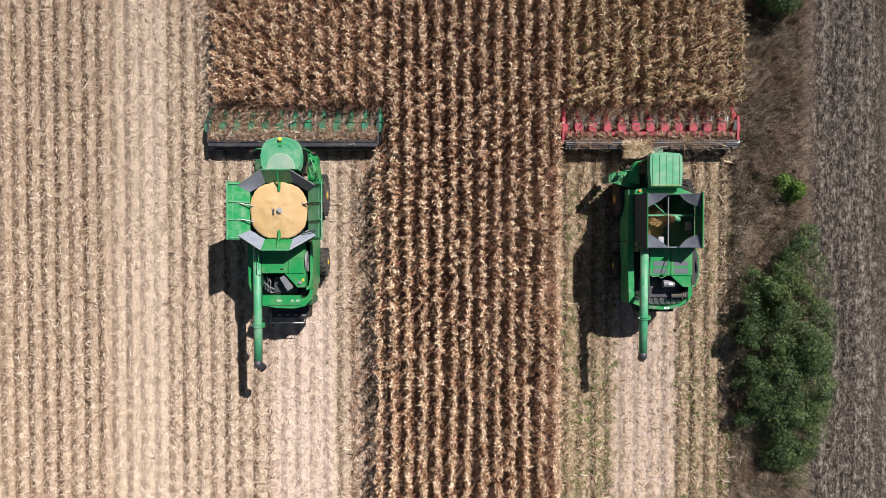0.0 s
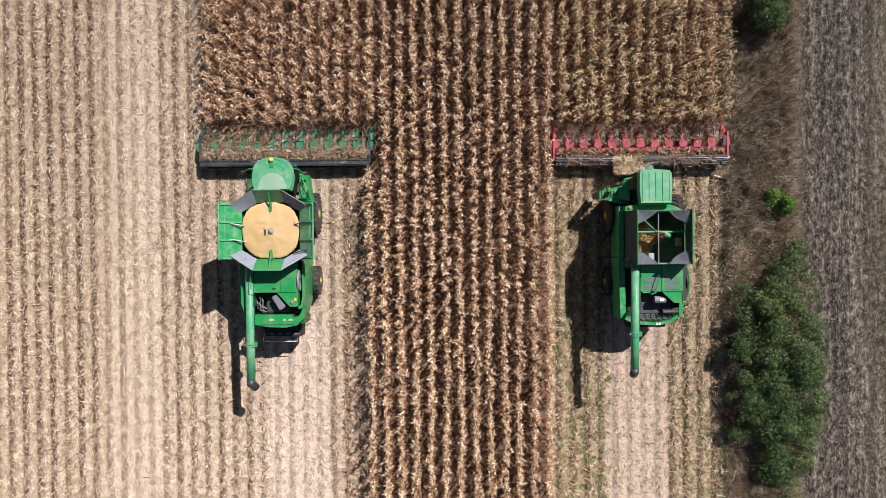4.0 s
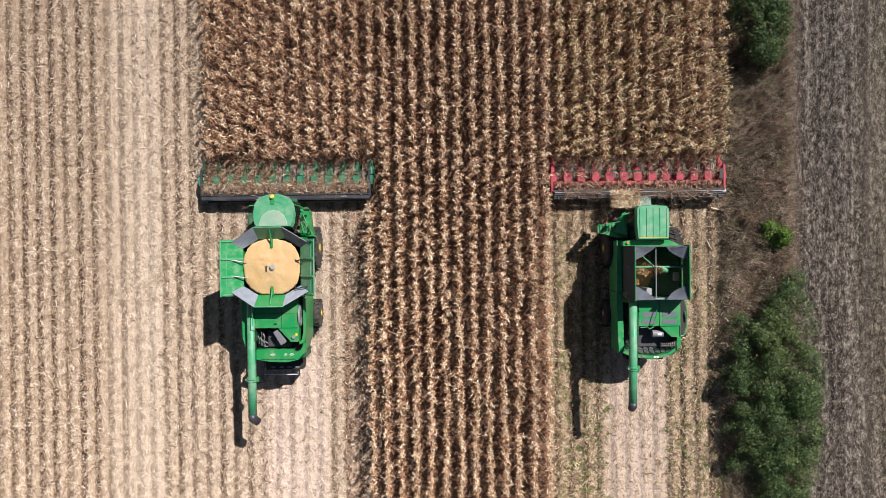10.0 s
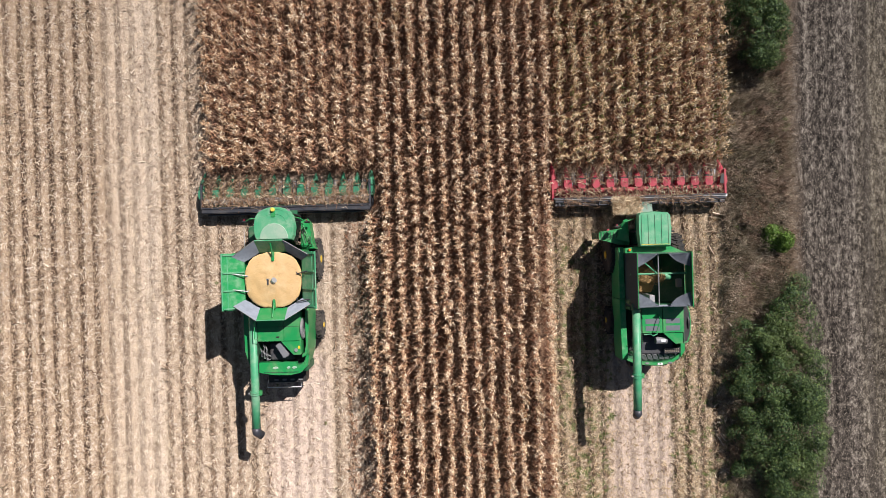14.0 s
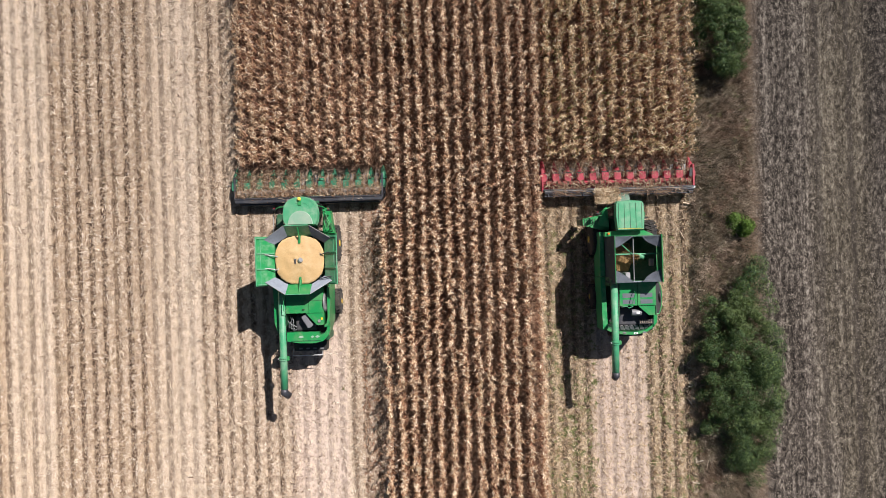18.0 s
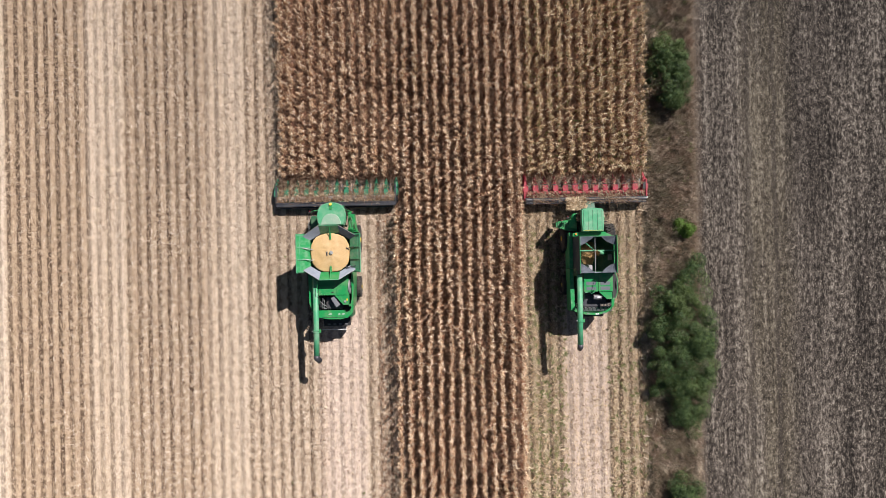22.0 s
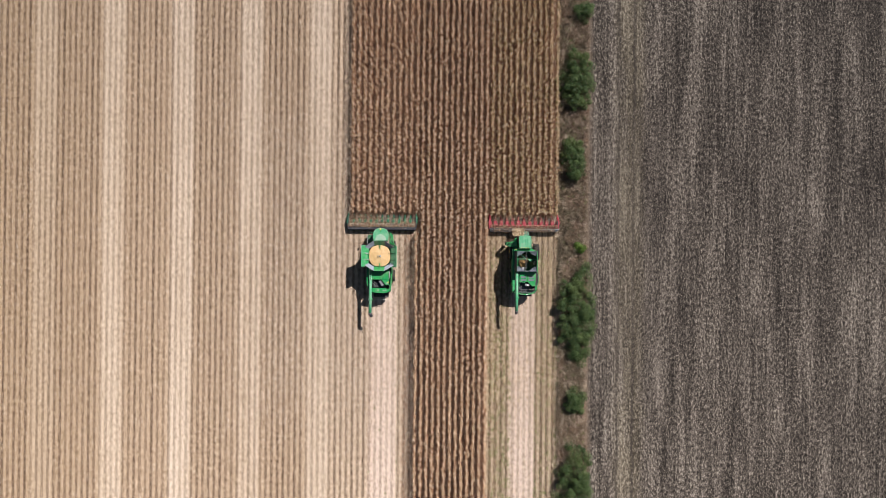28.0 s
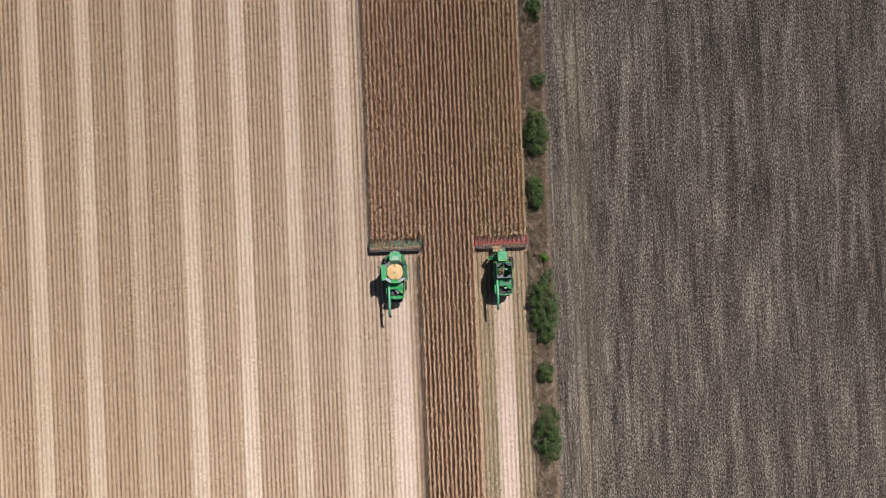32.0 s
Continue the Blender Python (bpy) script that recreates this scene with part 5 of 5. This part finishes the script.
    f = part("tank_flap", plate([(-1.36, -2.62, 2.8), (-1.27, -2.62, 4.4), (-1.27, -5.14, 4.4), (-1.36, -5.14, 2.8)], -0.03), M_OLIVE, c, "blue-grey corrugated flap standing upright")
    for k in range(22):
        y = -2.68 - k * 0.114
        part("corrugation", plate([(-1.362, y, 3.05), (-1.29, y, 4.36), (-1.29, y - 0.04, 4.36), (-1.362, y - 0.04, 3.05)], 0.012), M_OLIVE, f)
    part("lip", tube([(-1.27, -2.62, 4.4), (-1.27, -5.14, 4.4)], 0.022, 8), M_GREEN, f)
    f = part("tank_flap", plate([(1.4, -2.6, 3.0), (1.19, -2.6, 4.45), (1.19, -5.12, 4.45), (1.4, -5.12, 3.0)], 0.035), M_GREEN_DARK, c, "dark green flap standing upright")
    part("lip", tube([(1.19, -2.6, 4.45), (1.19, -5.12, 4.45)], 0.03, 8), M_GREEN, f)
    for s, (ya, d) in ((s, e) for s in (-1, 1) for e in ((-2.66, -1), (-5.1, 1))):
        deep = 0.62 if d < 0 else 0.66
        top = (s * 1.24 if s < 0 else 1.16, ya + d * 0.0, 4.25)
        bm = bmesh.new()
        n = 7
        rows = []
        for i in range(n):
            u = i / (n - 1)
            row = []
            for j in range(n):
                w = j / (n - 1)
                # hangs between the end wall and the flap, with a hollow free edge
                ax = top[0] - s * (0.98 * w)
                ay = ya
                bx, by = top[0], ya + d * deep * w
                px, py = ax + (bx - ax) * u, ay + (by - ay) * u
                hollow = -0.1 * math.sin(math.pi * u) * w
                px += s * hollow * 0.6
                py -= d * hollow * 0.5
                row.append(bm.verts.new((px, py, 4.4 - 0.12 * w - 0.22 * math.sin(math.pi * u) * w)))
            rows.append(row)
        for i in range(n - 1):
            for j in range(n - 1):
                q = (rows[i][j], rows[i + 1][j], rows[i + 1][j + 1], rows[i][j + 1])
                if j == 0:
                    q = (rows[0][0], rows[i + 1][1], rows[i][1])
                bm.faces.new(q)
        bmesh.ops.solidify(bm, geom=bm.faces[:], thickness=0.02)
        part("rubber_corner", bm, M_FLAP, c, "grey rubber sheet sagging between flaps", True)
    part("end_wall", box((-1.3, -2.69, 3.45), (1.25, -2.65, 3.9), 0.01), M_GREEN_DARK, c)
    part("end_wall", box((-1.3, -5.12, 3.45), (1.25, -5.08, 4.0), 0.01), M_FLAP, c)
    part("cross_shaft", tube([(-0.1, -2.7, 3.7), (-0.1, -5.08, 3.7)], 0.028, 8), M_STEEL, c)
    part("cross_bar", tube([(-1.36, -3.62, 3.5), (1.3, -3.62, 3.5)], 0.045, 10), M_GREEN_DUSTY, c)
    part("fountain_auger", tube([(0.95, -3.85, 2.0), (0.5, -3.78, 3.3), (0.2, -3.75, 3.62)], 0.15, 14), M_GREEN_DUSTY, c, "green filling auger with an open mouth", True)
    part("inner_ladder", box((-0.55, -4.95, 2.0), (-0.3, -4.6, 3.7), 0.02), M_STEEL, c)
    part("brace", tube([(-0.8, -3.0, 3.6), (-0.1, -3.6, 3.45)], 0.03, 8), M_GREEN_DUSTY, c)
    part("sensor_box", box((0.92, -4.3, 3.0), (1.15, -3.9, 3.25), 0.02), M_STRAWDUST, c)
    # engine deck with grip strips
    part("deck", box((-0.82, -6.42, 3.28), (0.14, -5.14, 3.36), 0.015), M_GREEN, c)
    part("deck", box((0.16, -6.42, 3.28), (1.14, -5.14, 3.36), 0.015), M_GREEN, c)
    for x0 in (-0.66, 0.3):
        for y0 in (-5.98, -6.32):
            part("grip_strip", box((x0, y0, 3.36), (x0 + 0.66, y0 + 0.24, 3.368), 0.0), M_GRIP, c, "grey non-slip strip")
    part("deck_lower", outline([(0.2, -6.44), (1.14, -6.44), (1.14, -6.95), (0.75, -6.95)], 3.15, 3.3, 0.015), M_GREEN, c)
    part("deck_front", box((-0.82, -5.14, 2.8), (1.14, -5.1, 3.34), 0.01), M_GREEN_DARK, c)
    part("deck_side", box((1.12, -6.95, 2.6), (1.17, -5.1, 3.34), 0.01), M_GREEN_DARK, c)
    part("deck_side", box((-0.86, -6.95, 2.5), (-0.82, -5.1, 3.34), 0.01), M_GREEN_DARK, c)
    rail(c, [(-0.3, -6.4, 3.36), (-0.22, -6.3, 3.62), (-0.05, -5.75, 3.66), (-0.05, -5.55, 3.36)], 0.02, M_GREEN)
    rail(c, [(-0.85, -6.38, 3.3), (-0.8, -6.45, 3.6), (-0.5, -6.42, 3.62), (-0.4, -6.52, 3.6), (-0.1, -6.45, 3.36)], 0.02, M_GREEN_DUSTY)
    part("screen_housing", outline([(1.18, -5.15), (1.36, -5.2), (1.46, -5.5), (1.5, -6.0), (1.46, -6.5), (1.34, -6.85), (1.18, -6.9)], 2.4, 3.2, 0.12), M_BLACK, c)
    rail(c, [(1.18, -5.13, 3.2), (1.38, -5.18, 3.16), (1.5, -5.5, 3.12), (1.54, -6.0, 3.1), (1.5, -6.52, 3.12), (1.36, -6.9, 3.16), (1.18, -6.94, 3.2)], 0.04, M_GREEN)
    rotary_screen(c, 1.38, -6.0, 2.75, 0.55, M_BLACK)
    engine_block(c, -1.2, 1.4, -6.45, -7.75, 2.95)
    bm = tube([(-0.1, -6.82, 3.02), (0.42, -6.82, 3.02)], 0.17, 18)
    mf = part("silencer", bm, M_GREYBOX, c, "grey cylinder lying across the engine")
    part("label_plate", box((0.12, -6.88, 3.185), (0.32, -6.76, 3.195), 0.0), M_WHITE, mf)
    part("silencer_bracket", box((0.05, -6.9, 2.2), (0.25, -6.7, 2.9), 0.01), M_BLACK, c)
    pp = part("perforated_plate", box((0.4, -7.5, 2.7), (1.18, -7.22, 2.75), 0.005), M_BLACK, c)
    for i in range(7):
        for j in range(3):
            part("hole", box((0.45 + i * 0.1, -7.3 - j * 0.07, 2.75), (0.49 + i * 0.1, -7.27 - j * 0.07, 2.76), 0), M_STRAWDUST, pp)
    for k in range(8):
        x = -0.9 + k * 0.27
        part("rotor_vane", plate([(x, -7.55, 2.45), (x + 0.2, -7.62, 2.5), (x + 0.3, -7.85, 2.4), (x + 0.1, -7.82, 2.35)], 0.05), M_GREYBOX, c)
    bow = [(-1.52, -7.72), (-1.1, -7.92), (-0.5, -8.06), (0.2, -8.1), (0.8, -7.98), (1.15, -7.75), (1.34, -7.4)]
    inner = [(x * 0.97, y + 0.14) for x, y in bow]
    part("rear_bumper", outline(bow + inner[::-1], 2.35, 2.62, 0.04), M_GREEN, c)
    # added skirt below the bumper, keeps sun from splitting the cast shadow
    part("sunblock_skirt", outline(bow + inner[::-1], 1.3, 2.36, 0.03), M_GREEN_DARK, c)
    part("number_sign", box((0.1, -8.06, 2.62), (0.34, -7.96, 2.65), 0.005), M_WHITE, c, "small white plate")
    part("sign_bar", box((0.18, -8.03, 2.65), (0.26, -7.99, 2.655), 0.0), M_BLACK, c)
    for x in (-0.9, -0.4, 0.7):
        part("lamp", box((x - 0.1, -8.02, 2.61), (x + 0.1, -7.93, 2.66), 0.02), M_GREYBOX, c)
    part("rear_wall", box((-1.3, -7.92, 1.2), (1.3, -7.6, 2.3), 0.05), M_GREEN_DARK, c)
    part("straw_chopper", outline([(-1.0, -7.8), (1.0, -7.8), (0.9, -8.3), (-0.9, -8.3)], 0.9, 1.6, 0.05), M_BLACK, c)
    unloading_auger(c, (-1.2, -5.2, 3.75), (-1.18, -8.35, 3.6), (-1.18, -10.0, 3.5), (-1.2, -10.3, 3.32), 0.19)
    part("auger_root", box((-1.42, -5.3, 2.6), (-0.9, -5.14, 3.6), 0.03), M_GREEN_DARK, c)
    return c


harvester_full(*HEAD_L)
harvester_open(*HEAD_R)
header(*HEAD_L, "corn header with green snouts and dark beam, littered with leaves", M_SNOUT, M_GREEN_DARK, False)
header(*HEAD_R, "corn header with red snouts and frame tubes, littered with leaves", M_RED, M_RED, True)
TANK_PLAN = [(1.3 * (1 + 0.008 * math.sin(9 * a) + 0.009 * math.sin(23 * a)) * math.copysign(abs(math.cos(a)) ** 0.8, math.cos(a)), -3.7 + 1.3 * (1 + 0.008 * math.sin(9 * a) + 0.009 * math.sin(23 * a)) * math.copysign(abs(math.sin(a)) ** 0.8, math.sin(a))) for a in (2 * math.pi * k / 48 for k in range(48))]
heap("grain_heap", "heap of golden corn grain filling the tank", HEAD_L[0], HEAD_L[1] + BODY_L, TANK_PLAN, 3.68, 3.98, M_GRAIN, peak=(0.08, -3.72), bump=0.07)
heap("grain_heap", "small heap of golden grain on the tank floor", *HEAD_R, [(-1.1, -3.0), (0.2, -3.0), (0.4, -3.8), (0.1, -4.6), (-1.1, -4.6)], 1.98, 2.42, M_GRAIN_DUSTY, peak=(-0.4, -3.8))
residue(*HEAD_L, "dusty leaves and stalks lying on the green header", [(-4.25, 4.25, 0.3, 0.95, 0.5, 0.92), (-4.25, 4.25, 0.27, 0.8, 0.84, 1.0), (-4.2, -0.6, 0.9, 1.8, 0.5, 0.9), (-4.2, 4.2, 0.85, 1.5, 0.45, 0.66)], 250, 0.55, 1.0)
residue(*HEAD_L, "snapped stalks lying across the green header", [(-4.1, 4.1, 0.3, 1.3, 0.75, 0.95)], 7, 0.5, 0.9, STALKS)
residue(*HEAD_L, "few dry leaves lying on the dark header beam", [(-4.0, 4.0, -0.06, 0.25, 0.93, 0.95)], 16, 0.6, 1.1)
residue(*HEAD_R, "dusty leaves and stalks lying on the red header", [(-4.25, 4.25, 0.25, 0.7, 0.75, 1.0), (-4.2, 4.2, 0.9, 1.9, 0.5, 0.84)], 230, 0.55, 1.05)
residue(*HEAD_R, "long dry stalks caught on the frame tubes of the red header", [(-3.9, 3.7, -0.12, 0.3, 0.95, 1.05)], 26, 0.6, 1.3, STALKS)
residue(*HEAD_R, "dry leaves caught on the frame tubes of the red header", [(-3.9, 3.7, -0.15, 0.3, 0.95, 1.02)], 60, 0.5, 1.0)
residue(*HEAD_R, "heap of corn leaves on the feeder house beside the cab", [(-1.5, -0.1, -0.7, 0.2, 1.0, 1.5)], 900, 0.5, 0.95, BITS, M_STRAW_GOLD)


def grain_stream(hx, hy):
    """Loose kernels falling in a fan from the mouth of the filling auger."""
    n = 1500
    t = rng.random(n) ** 0.8
    spread = 0.06 + 0.42 * t
    pl = np.stack([hx + 0.2 - 0.75 * t + rng.normal(0, 1, n) * spread * 0.5, hy - 3.76 - 0.1 * t + rng.normal(0, 1, n) * spread * 0.6, 3.62 + 0.25 * t - 1.35 * t * t + rng.normal(0, 0.06, n)], -1)
    pl[:, 2] = np.maximum(pl[:, 2], 2.3)
    kernel = [prism((0, 0, -0.012), (0, 0, 0.014), 0.016, 0.01, 4)]
    v, q = scatter(kernel, np.zeros(n, int), pl, rng.uniform(0, 6.283, n), rng.uniform(0.8, 1.4, n))
    return tagged(mesh_np("grain_stream", v, q, M_GRAIN_DUSTY), "golden kernels pouring from the filling auger into the tank", "grain", "", "stuff")


grain_stream(*HEAD_R)
